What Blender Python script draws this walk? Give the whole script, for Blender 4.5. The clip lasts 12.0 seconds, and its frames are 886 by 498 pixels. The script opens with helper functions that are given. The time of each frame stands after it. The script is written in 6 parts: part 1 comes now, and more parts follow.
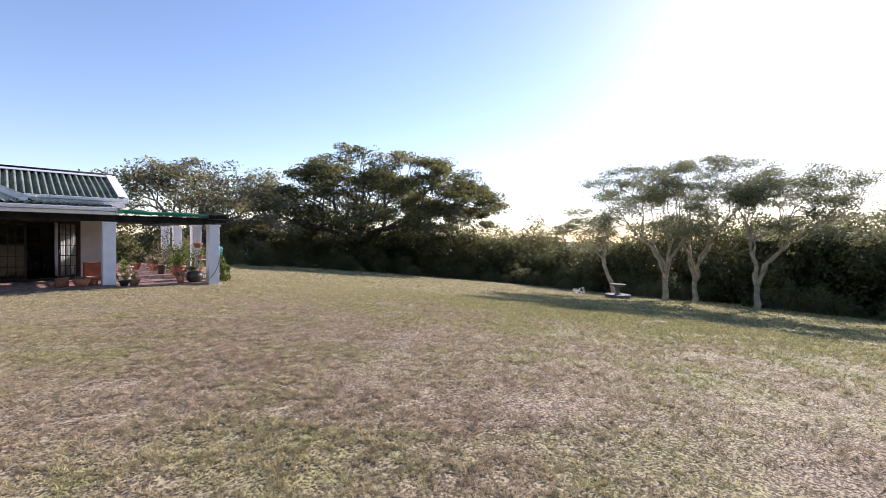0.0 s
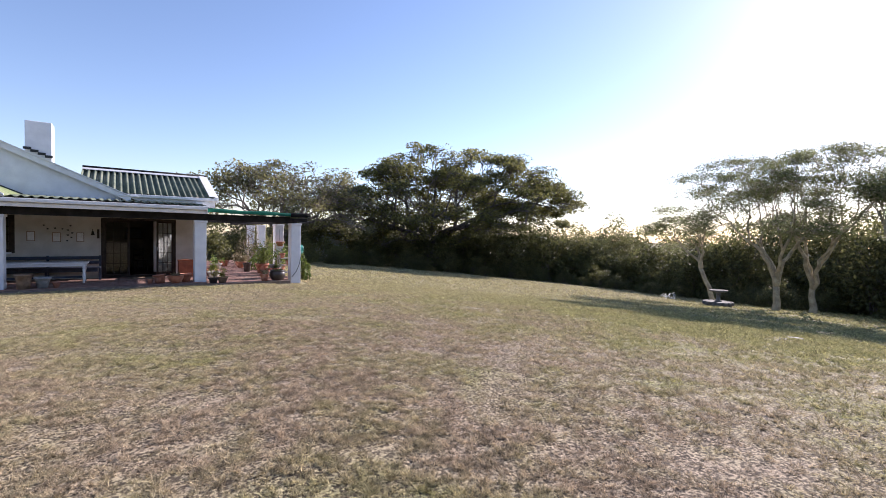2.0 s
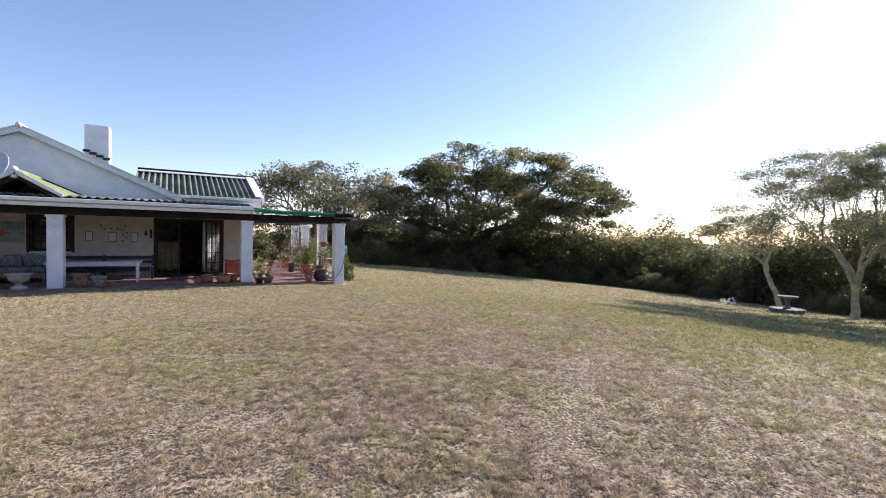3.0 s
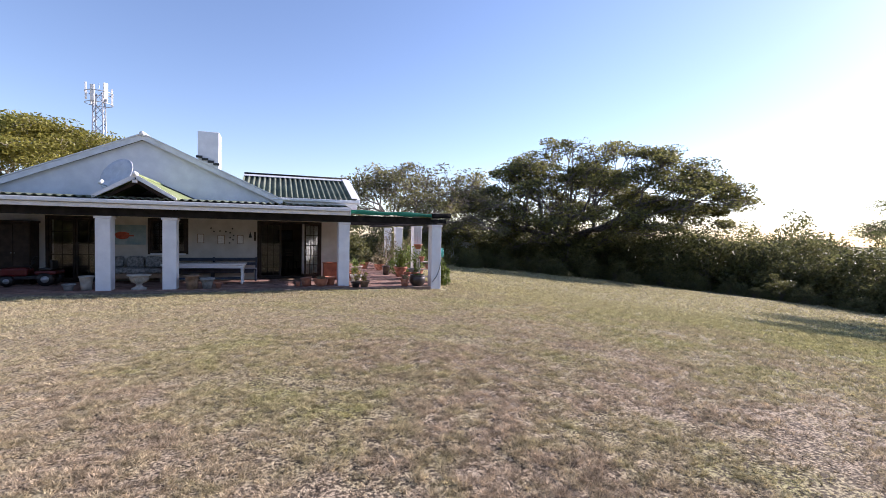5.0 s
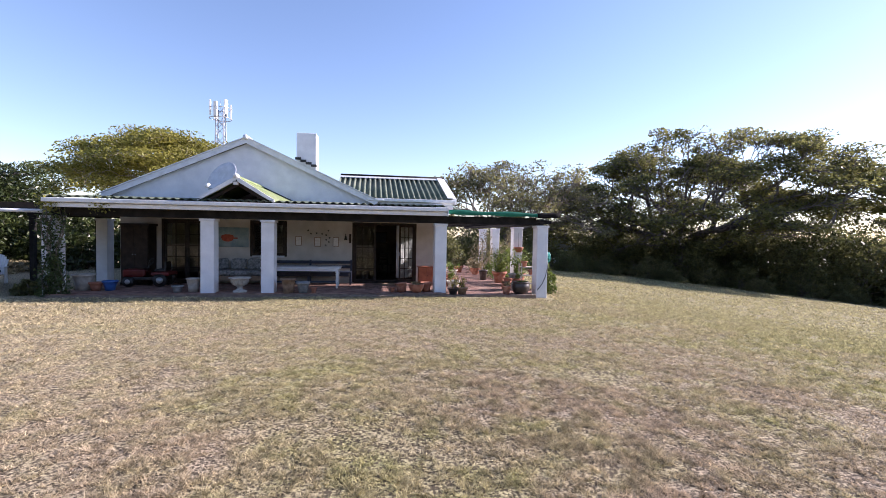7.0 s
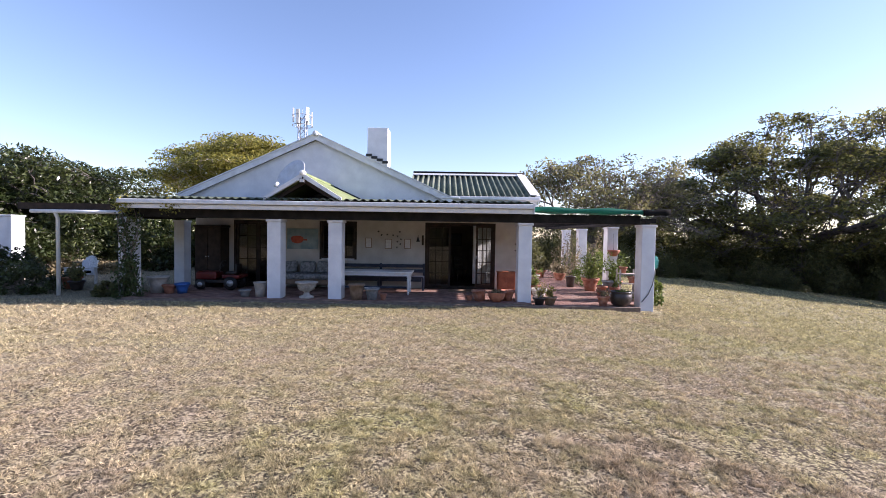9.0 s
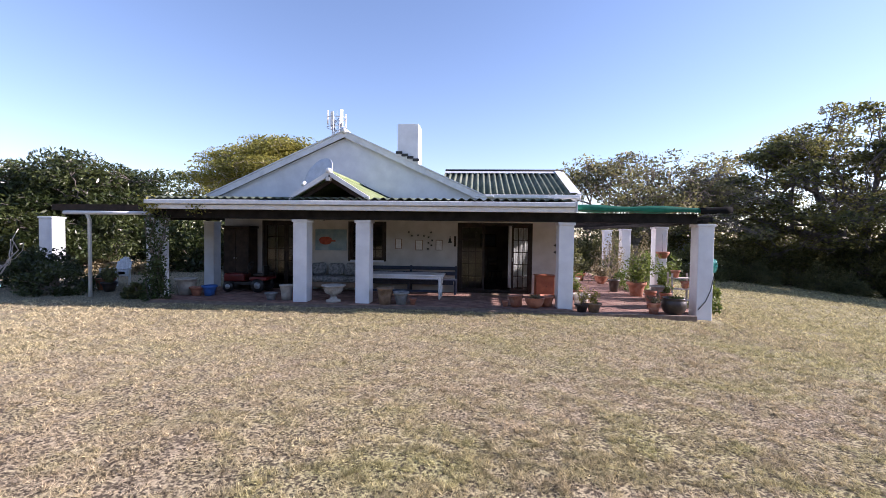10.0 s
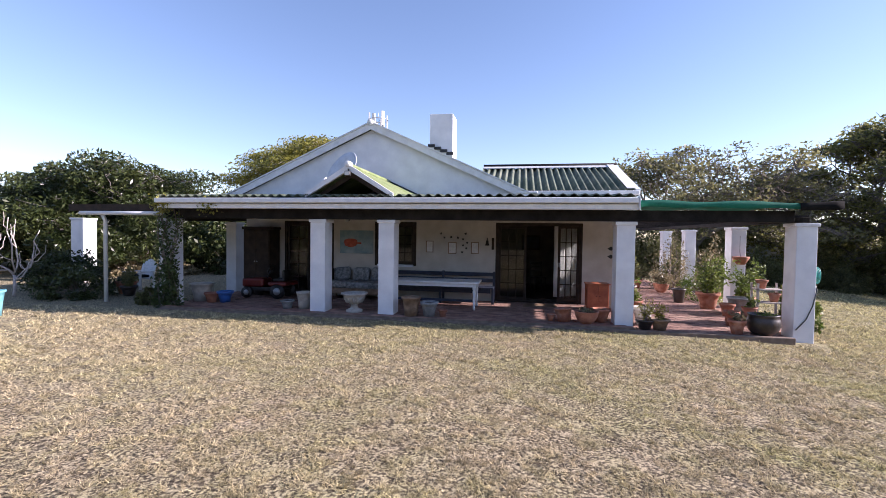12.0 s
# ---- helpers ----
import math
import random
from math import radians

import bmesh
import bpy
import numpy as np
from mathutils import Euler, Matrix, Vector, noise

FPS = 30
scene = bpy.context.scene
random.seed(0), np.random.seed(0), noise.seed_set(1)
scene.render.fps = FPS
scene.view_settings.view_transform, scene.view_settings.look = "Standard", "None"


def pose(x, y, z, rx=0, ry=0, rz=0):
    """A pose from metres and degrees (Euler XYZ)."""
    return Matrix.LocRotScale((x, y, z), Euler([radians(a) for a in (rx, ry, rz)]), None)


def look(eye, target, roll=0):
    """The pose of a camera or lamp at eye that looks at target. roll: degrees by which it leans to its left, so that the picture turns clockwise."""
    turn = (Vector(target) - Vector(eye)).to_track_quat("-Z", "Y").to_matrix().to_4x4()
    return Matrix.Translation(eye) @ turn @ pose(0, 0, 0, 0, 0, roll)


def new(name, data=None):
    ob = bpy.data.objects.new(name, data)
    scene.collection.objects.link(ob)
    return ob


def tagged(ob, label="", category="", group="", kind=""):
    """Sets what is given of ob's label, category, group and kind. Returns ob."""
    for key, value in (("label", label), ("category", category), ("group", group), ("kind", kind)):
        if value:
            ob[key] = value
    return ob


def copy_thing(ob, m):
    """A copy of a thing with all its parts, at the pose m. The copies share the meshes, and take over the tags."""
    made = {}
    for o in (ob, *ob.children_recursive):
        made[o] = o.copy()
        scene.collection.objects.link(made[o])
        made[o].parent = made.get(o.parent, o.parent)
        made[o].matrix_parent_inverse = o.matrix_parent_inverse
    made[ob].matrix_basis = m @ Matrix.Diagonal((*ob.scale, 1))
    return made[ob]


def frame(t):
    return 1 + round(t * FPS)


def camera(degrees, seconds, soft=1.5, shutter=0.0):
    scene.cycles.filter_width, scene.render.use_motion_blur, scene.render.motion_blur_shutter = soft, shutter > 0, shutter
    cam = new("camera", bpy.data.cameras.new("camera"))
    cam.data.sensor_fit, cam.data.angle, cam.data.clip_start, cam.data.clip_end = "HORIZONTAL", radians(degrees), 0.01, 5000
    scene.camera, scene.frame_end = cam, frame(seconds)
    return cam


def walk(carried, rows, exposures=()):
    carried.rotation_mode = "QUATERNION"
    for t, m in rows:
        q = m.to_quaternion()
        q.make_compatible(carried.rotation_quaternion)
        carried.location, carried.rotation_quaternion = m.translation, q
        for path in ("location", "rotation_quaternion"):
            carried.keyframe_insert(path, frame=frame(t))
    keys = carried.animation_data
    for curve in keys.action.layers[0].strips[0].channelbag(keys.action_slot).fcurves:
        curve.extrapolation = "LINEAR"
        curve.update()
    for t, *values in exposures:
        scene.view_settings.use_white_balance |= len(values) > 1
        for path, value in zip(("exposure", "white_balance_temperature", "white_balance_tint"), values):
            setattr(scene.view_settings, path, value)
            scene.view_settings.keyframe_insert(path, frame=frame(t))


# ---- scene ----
cam = camera(89.7, 12.0, soft=0.7)
PATH = [
    (0, (-3.569, -2.29, 1.764), (-2.164, -0.867, 1.707), 1.0),
    (0.5, (-3.502, -2.01, 1.759), (-2.145, -0.542, 1.7), 1.1),
    (1, (-3.455, -1.671, 1.757), (-2.154, -0.154, 1.695), 1.2),
    (1.5, (-3.391, -1.388, 1.751), (-2.154, 0.182, 1.687), 1.3),
    (2, (-3.325, -1.097, 1.737), (-2.147, 0.518, 1.673), 1.2),
    (2.5, (-3.283, -0.734, 1.733), (-2.173, 0.928, 1.669), 1.3),
    (3, (-3.215, -0.378, 1.738), (-2.178, 1.331, 1.672), 1.3),
    (5, (-3.125, 1.207, 1.711), (-2.427, 3.08, 1.646), 1.1),
    (5.5, (-3.093, 1.598, 1.693), (-2.487, 3.503, 1.629), 1.0),
    (6, (-3.085, 1.997, 1.704), (-2.57, 3.928, 1.64), 1.0),
    (6.5, (-3.096, 2.423, 1.712), (-2.683, 4.379, 1.647), 1.0),
    (7, (-3.109, 2.864, 1.732), (-2.795, 4.838, 1.665), 1.0),
    (9, (-3.171, 4.595, 1.71), (-3.179, 6.594, 1.645), 0.9),
    (9.5, (-3.177, 5.006, 1.735), (-3.266, 7.003, 1.667), 0.8),
    (10, (-3.194, 5.404, 1.71), (-3.349, 7.397, 1.646), 0.8),
    (10.5, (-3.174, 5.819, 1.702), (-3.396, 7.805, 1.638), 0.8),
    (11, (-3.172, 6.217, 1.7), (-3.443, 8.197, 1.637), 0.8),
    (11.5, (-3.152, 6.613, 1.701), (-3.459, 8.588, 1.641), 0.8),
    (12, (-3.143, 6.985, 1.717), (-3.486, 8.955, 1.657), 0.8),
]
EXPOSURES = [(0, 1.0, 6250, 26), (3, 1.0, 6250, 26), (5.5, 1.1, 6230, 27), (7, 1.24, 6230, 28), (9, 1.22, 6250, 29), (12, 1.18, 6250, 29)]
walk(cam, [(t, look(eye, target, roll)) for t, eye, target, roll in PATH], EXPOSURES)

# ---- light ----
SUN_EL, SUN_AZ = 25.0, 7.0          # degrees; azimuth from +x towards +y
world = bpy.data.worlds.new("sky")
scene.world = world
world.use_nodes = True
wn = world.node_tree.nodes
sky = wn.new("ShaderNodeTexSky")
sky.sky_type = "NISHITA"
sky.sun_disc = False
sky.sun_elevation, sky.sun_rotation = radians(SUN_EL), radians(90 - SUN_AZ)
sky.air_density, sky.dust_density, sky.ozone_density = 1.0, 0.22, 2.0
bg = wn["Background"]
bg.inputs["Strength"].default_value = 0.103
world.node_tree.links.new(sky.outputs[0], bg.inputs[0])
sun = new("sun", bpy.data.lights.new("sun", "SUN"))
sun.data.energy, sun.data.angle, sun.data.color = 5.0, radians(0.5), (1.0, 0.94, 0.85)
sun_dir = Vector((math.cos(radians(SUN_EL)) * math.cos(radians(SUN_AZ)), math.cos(radians(SUN_EL)) * math.sin(radians(SUN_AZ)), math.sin(radians(SUN_EL))))
sun.matrix_world = look(sun_dir * 100, (0, 0, 0))


# ---- materials ----
def material(name, colours, scale=8.0, fine=60.0, rough=0.8, metal=0.0, bump=0.2, depth=0.01, island=0.0, per_object=0.0,
             translucent=0.0, spec=0.5, stains=None, obj_coords=True):
    """A noisy paint: colours blend by a coarse and a fine noise; island, per_object: random shift of brightness."""
    m = bpy.data.materials.new(name)
    m.use_nodes = True
    t = m.node_tree
    n, l = t.nodes, t.links
    b = n["Principled BSDF"]
    geo = n.new("ShaderNodeNewGeometry")
    n1, n2 = n.new("ShaderNodeTexNoise"), n.new("ShaderNodeTexNoise")
    n1.inputs["Scale"].default_value, n1.inputs["Detail"].default_value = scale, 5
    n2.inputs["Scale"].default_value, n2.inputs["Detail"].default_value = fine, 3
    for q in (n1, n2):
        l.new(geo.outputs["Position"], q.inputs["Vector"])
    mix = n.new("ShaderNodeMath")
    mix.operation = "MULTIPLY_ADD"
    l.new(n2.outputs["Fac"], mix.inputs[0])
    mix.inputs[1].default_value = 0.5
    l.new(n1.outputs["Fac"], mix.inputs[2])
    sub = n.new("ShaderNodeMath")
    sub.operation = "SUBTRACT"
    l.new(mix.outputs[0], sub.inputs[0])
    sub.inputs[1].default_value = 0.25
    ramp = n.new("ShaderNodeValToRGB")
    e = ramp.color_ramp.elements
    k = len(colours)
    e[0].position, e[1].position = 0.32, 0.68
    e[0].color, e[1].color = (*colours[0], 1), (*colours[-1], 1)
    for i in range(1, k - 1):
        x = e.new(0.32 + 0.36 * i / (k - 1))
        x.color = (*colours[i], 1)
    l.new(sub.outputs[0], ramp.inputs[0])
    out = ramp.outputs[0]
    if stains:
        n3 = n.new("ShaderNodeTexNoise")
        n3.inputs["Scale"].default_value, n3.inputs["Detail"].default_value = stains[1], 6
        l.new(geo.outputs["Position"], n3.inputs["Vector"])
        r3 = n.new("ShaderNodeMapRange")
        r3.inputs["From Min"].default_value, r3.inputs["From Max"].default_value = 0.52, 0.72
        r3.inputs["To Max"].default_value = stains[2]
        l.new(n3.outputs["Fac"], r3.inputs["Value"])
        mx = n.new("ShaderNodeMixRGB")
        l.new(r3.outputs[0], mx.inputs[0])
        l.new(out, mx.inputs[1])
        mx.inputs[2].default_value = (*stains[0], 1)
        out = mx.outputs[0]
    for amount, socket in ((island, "island"), (per_object, "object")):
        if amount:
            rnd = geo.outputs["Random Per Island"] if socket == "island" else n.new("ShaderNodeObjectInfo").outputs["Random"]
            mr = n.new("ShaderNodeMapRange")
            mr.inputs["To Min"].default_value, mr.inputs["To Max"].default_value = 1 - amount, 1 + amount
            l.new(rnd, mr.inputs["Value"])
            hv = n.new("ShaderNodeHueSaturation")
            l.new(mr.outputs[0], hv.inputs["Value"])
            l.new(out, hv.inputs["Color"])
            out = hv.outputs[0]
    l.new(out, b.inputs["Base Color"])
    b.inputs["Roughness"].default_value, b.inputs["Metallic"].default_value = rough, metal
    b.inputs["Specular IOR Level"].default_value = spec
    if bump:
        bp = n.new("ShaderNodeBump")
        bp.inputs["Strength"].default_value, bp.inputs["Distance"].default_value = bump, depth
        l.new(mix.outputs[0], bp.inputs["Height"])
        l.new(bp.outputs[0], b.inputs["Normal"])
    if translucent:
        tr = n.new("ShaderNodeBsdfTranslucent")
        l.new(out, tr.inputs["Color"])
        ms = n.new("ShaderNodeMixShader")
        ms.inputs[0].default_value = translucent
        l.new(b.outputs[0], ms.inputs[1])
        l.new(tr.outputs[0], ms.inputs[2])
        l.new(ms.outputs[0], n["Material Output"].inputs["Surface"])
    return m


M = {}
M["plaster"] = material("white_plaster", [(0.69, 0.70, 0.73), (0.80, 0.81, 0.83)], 3, 90, 0.85, bump=0.35, depth=0.006, stains=((0.52, 0.51, 0.49), 1.6, 0.2))
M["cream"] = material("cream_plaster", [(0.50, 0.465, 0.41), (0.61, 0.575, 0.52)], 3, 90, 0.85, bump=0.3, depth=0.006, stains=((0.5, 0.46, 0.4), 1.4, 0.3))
M["white"] = material("white_paint", [(0.70, 0.70, 0.70), (0.82, 0.82, 0.81)], 5, 70, 0.5, bump=0.1, stains=((0.5, 0.48, 0.44), 3, 0.35))
M["darkwood"] = material("dark_stained_wood", [(0.018, 0.012, 0.009), (0.05, 0.032, 0.022)], 6, 120, 0.6, bump=0.2, spec=0.25)
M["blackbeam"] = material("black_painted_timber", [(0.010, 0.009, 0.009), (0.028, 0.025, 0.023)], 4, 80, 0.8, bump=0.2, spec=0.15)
M["wood"] = material("weathered_wood", [(0.16, 0.10, 0.06), (0.30, 0.20, 0.13)], 7, 110, 0.7, bump=0.3)
M["redwood"] = material("orange_stained_wood", [(0.24, 0.06, 0.025), (0.40, 0.12, 0.05)], 5, 90, 0.5, bump=0.2)
M["roof"] = material("green_corrugated_sheet", [(0.055, 0.08, 0.05), (0.14, 0.165, 0.11)], 2.2, 25, 0.7, bump=0.2, stains=((0.20, 0.20, 0.14), 1.1, 0.6))
M["mossroof"] = material("mossy_green_sheet", [(0.14, 0.19, 0.06), (0.25, 0.29, 0.14)], 2.5, 30, 0.75, bump=0.25, stains=((0.30, 0.30, 0.22), 1.7, 0.5))
M["cloth"] = material("green_shade_cloth", [(0.005, 0.14, 0.09), (0.012, 0.22, 0.14)], 3, 200, 0.8, bump=0.3, translucent=0.3)
M["blackcloth"] = material("black_shade_cloth", [(0.008, 0.008, 0.008), (0.018, 0.017, 0.016)], 3, 200, 0.95, bump=0.3, spec=0.1)
M["brick"] = material("red_paving_brick", [(0.17, 0.085, 0.065), (0.34, 0.20, 0.155)], 5, 70, 0.85, bump=0.4, per_object=0.25, stains=((0.34, 0.24, 0.18), 1.5, 0.5))
M["brickstuff"] = material("red_paving_brick_far", [(0.17, 0.085, 0.065), (0.34, 0.20, 0.155)], 5, 70, 0.85, bump=0.4, island=0.25, stains=((0.34, 0.24, 0.18), 1.5, 0.5))
M["mortar"] = material("sandy_mortar", [(0.14, 0.10, 0.075), (0.24, 0.18, 0.14)], 6, 120, 0.95, bump=0.4)
M["concrete"] = material("grey_concrete", [(0.22, 0.21, 0.19), (0.40, 0.38, 0.35)], 5, 90, 0.9, bump=0.4)
M["stone"] = material("grey_stone", [(0.09, 0.085, 0.075), (0.20, 0.19, 0.17)], 6, 60, 0.9, bump=0.5, depth=0.02)
M["terracotta"] = material("terracotta", [(0.28, 0.10, 0.06), (0.45, 0.19, 0.115)], 7, 80, 0.85, bump=0.3, per_object=0.2, stains=((0.55, 0.42, 0.34), 5, 0.4))
M["darkpot"] = material("dark_glazed_clay", [(0.02, 0.016, 0.015), (0.06, 0.045, 0.04)], 6, 60, 0.4, bump=0.2)
M["palepot"] = material("pale_cement_pot", [(0.34, 0.31, 0.27), (0.50, 0.47, 0.42)], 8, 80, 0.9, bump=0.4)
M["greypot"] = material("grey_plastic_pot", [(0.16, 0.17, 0.17), (0.30, 0.31, 0.31)], 8, 50, 0.6, bump=0.1)
M["blueplastic"] = material("blue_plastic", [(0.02, 0.08, 0.30), (0.04, 0.14, 0.42)], 5, 50, 0.4, bump=0.1)
M["turquoise"] = material("turquoise_glaze", [(0.10, 0.36, 0.42), (0.22, 0.50, 0.55)], 5, 50, 0.35, bump=0.1)
M["teal"] = material("teal_plastic", [(0.02, 0.22, 0.20), (0.05, 0.34, 0.30)], 8, 60, 0.45, bump=0.1)
M["hose"] = material("dark_rubber_hose", [(0.02, 0.03, 0.03), (0.05, 0.06, 0.06)], 8, 60, 0.5, bump=0.1)
M["soil"] = material("potting_soil", [(0.03, 0.02, 0.014), (0.08, 0.055, 0.04)], 20, 150, 0.95, bump=0.8)
# the gloom of the rooms is put into this dark tan
M["inside"] = material("room_shade_plaster", [(0.12, 0.095, 0.075), (0.19, 0.155, 0.125)], 3, 60, 0.9, bump=0.1)
M["steel"] = material("galvanised_steel", [(0.34, 0.36, 0.38), (0.52, 0.54, 0.56)], 6, 80, 0.45, metal=0.6, bump=0.1)
M["dish"] = material("pale_grey_dish", [(0.50, 0.51, 0.53), (0.62, 0.63, 0.65)], 5, 60, 0.5, bump=0.05)
M["navy"] = material("navy_painted_wood", [(0.012, 0.018, 0.035), (0.03, 0.04, 0.07)], 6, 90, 0.5, bump=0.2)
M["cushion"] = material("faded_print_fabric", [(0.12, 0.12, 0.12), (0.34, 0.34, 0.33)], 14, 150, 0.95, bump=0.3)
M["redpaint"] = material("red_painted_metal", [(0.09, 0.008, 0.007), (0.16, 0.015, 0.012)], 6, 60, 0.4, bump=0.1)
M["blackmetal"] = material("black_metal", [(0.012, 0.012, 0.012), (0.03, 0.03, 0.03)], 6, 60, 0.5, bump=0.1)
M["lampglass"] = material("frosted_lamp_glass", [(0.55, 0.54, 0.50), (0.7, 0.69, 0.65)], 6, 60, 0.3, bump=0.05)
M["canvasblue"] = material("pale_blue_canvas", [(0.22, 0.32, 0.36), (0.40, 0.48, 0.48)], 4, 60, 0.9, bump=0.2)
M["canvasred"] = material("red_oil_paint", [(0.36, 0.05, 0.025), (0.55, 0.12, 0.06)], 9, 60, 0.7, bump=0.2)
M["paper"] = material("aged_print_paper", [(0.66, 0.64, 0.60), (0.78, 0.76, 0.72)], 16, 60, 0.8, bump=0.05)
M["bark"] = material("dark_bark", [(0.07, 0.06, 0.055), (0.19, 0.165, 0.155)], 2.5, 22, 0.95, bump=0.7, depth=0.04)
M["greybark"] = material("grey_twig_bark", [(0.11, 0.09, 0.075), (0.24, 0.20, 0.165)], 3, 30, 0.95, bump=0.5, depth=0.02)
M["feverbark"] = material("pale_yellow_bark", [(0.24, 0.20, 0.13), (0.46, 0.40, 0.27)], 2.2, 18, 0.85, bump=0.5, depth=0.02, stains=((0.14, 0.11, 0.07), 3, 0.6))
M["whitebark"] = material("pale_bare_bark", [(0.42, 0.36, 0.32), (0.62, 0.55, 0.50)], 8, 50, 0.85, bump=0.3)


def leafy(name, dark, light, translucent=0.35, scale=0.35, rough=0.5):
    return material(name, [dark, light], scale, 2.5, rough, bump=0, island=0.45, translucent=translucent, spec=0.4)


M["figleaf"] = leafy("fig_foliage", (0.10, 0.108, 0.036), (0.255, 0.24, 0.08), 0.5)
M["greyleaf"] = leafy("sparse_grey_green_foliage", (0.12, 0.12, 0.055), (0.27, 0.25, 0.11), 0.5)
M["feverleaf"] = leafy("fine_feathery_foliage", (0.13, 0.15, 0.065), (0.26, 0.275, 0.12), 0.6)
M["hedgeleaf"] = leafy("dark_scrub_foliage", (0.075, 0.085, 0.032), (0.19, 0.185, 0.07), 0.5)
M["scrubleaf"] = leafy("olive_scrub_foliage", (0.11, 0.115, 0.048), (0.25, 0.235, 0.10), 0.5)
M["mangoleaf"] = leafy("glossy_dark_foliage", (0.026, 0.040, 0.012), (0.078, 0.095, 0.030), 0.25, 0.8, 0.3)
M["yellowleaf"] = leafy("yellow_green_foliage", (0.18, 0.18, 0.035), (0.33, 0.30, 0.07), 0.5)
M["potleaf"] = leafy("light_green_foliage", (0.075, 0.12, 0.020), (0.19, 0.23, 0.05), 0.4, 2)
M["creeper"] = leafy("creeper_foliage", (0.030, 0.055, 0.016), (0.09, 0.12, 0.035), 0.3, 2)
M["yellowflower"] = leafy("yellow_blossom", (0.55, 0.42, 0.02), (0.8, 0.62, 0.06), 0.4, 2)
M["whiteflower"] = leafy("white_blossom", (0.7, 0.7, 0.66), (0.85, 0.85, 0.82), 0.3, 2)
M["dryleaf"] = leafy("dry_tan_grass", (0.16, 0.13, 0.07), (0.30, 0.25, 0.14), 0.3, 1.5)


def glass_material():
    m = bpy.data.materials.new("window_glass")
    m.use_nodes = True
    n, l = m.node_tree.nodes, m.node_tree.links
    tr, gl, mx, fr = n.new("ShaderNodeBsdfTransparent"), n.new("ShaderNodeBsdfGlossy"), n.new("ShaderNodeMixShader"), n.new("ShaderNodeFresnel")
    tr.inputs[0].default_value = (0.86, 0.88, 0.87, 1)
    gl.inputs["Roughness"].default_value = 0.02
    fr.inputs["IOR"].default_value = 1.45
    l.new(fr.outputs[0], mx.inputs[0])
    l.new(tr.outputs[0], mx.inputs[1])
    l.new(gl.outputs[0], mx.inputs[2])
    l.new(mx.outputs[0], n["Material Output"].inputs["Surface"])
    return m


M["glass"] = glass_material()


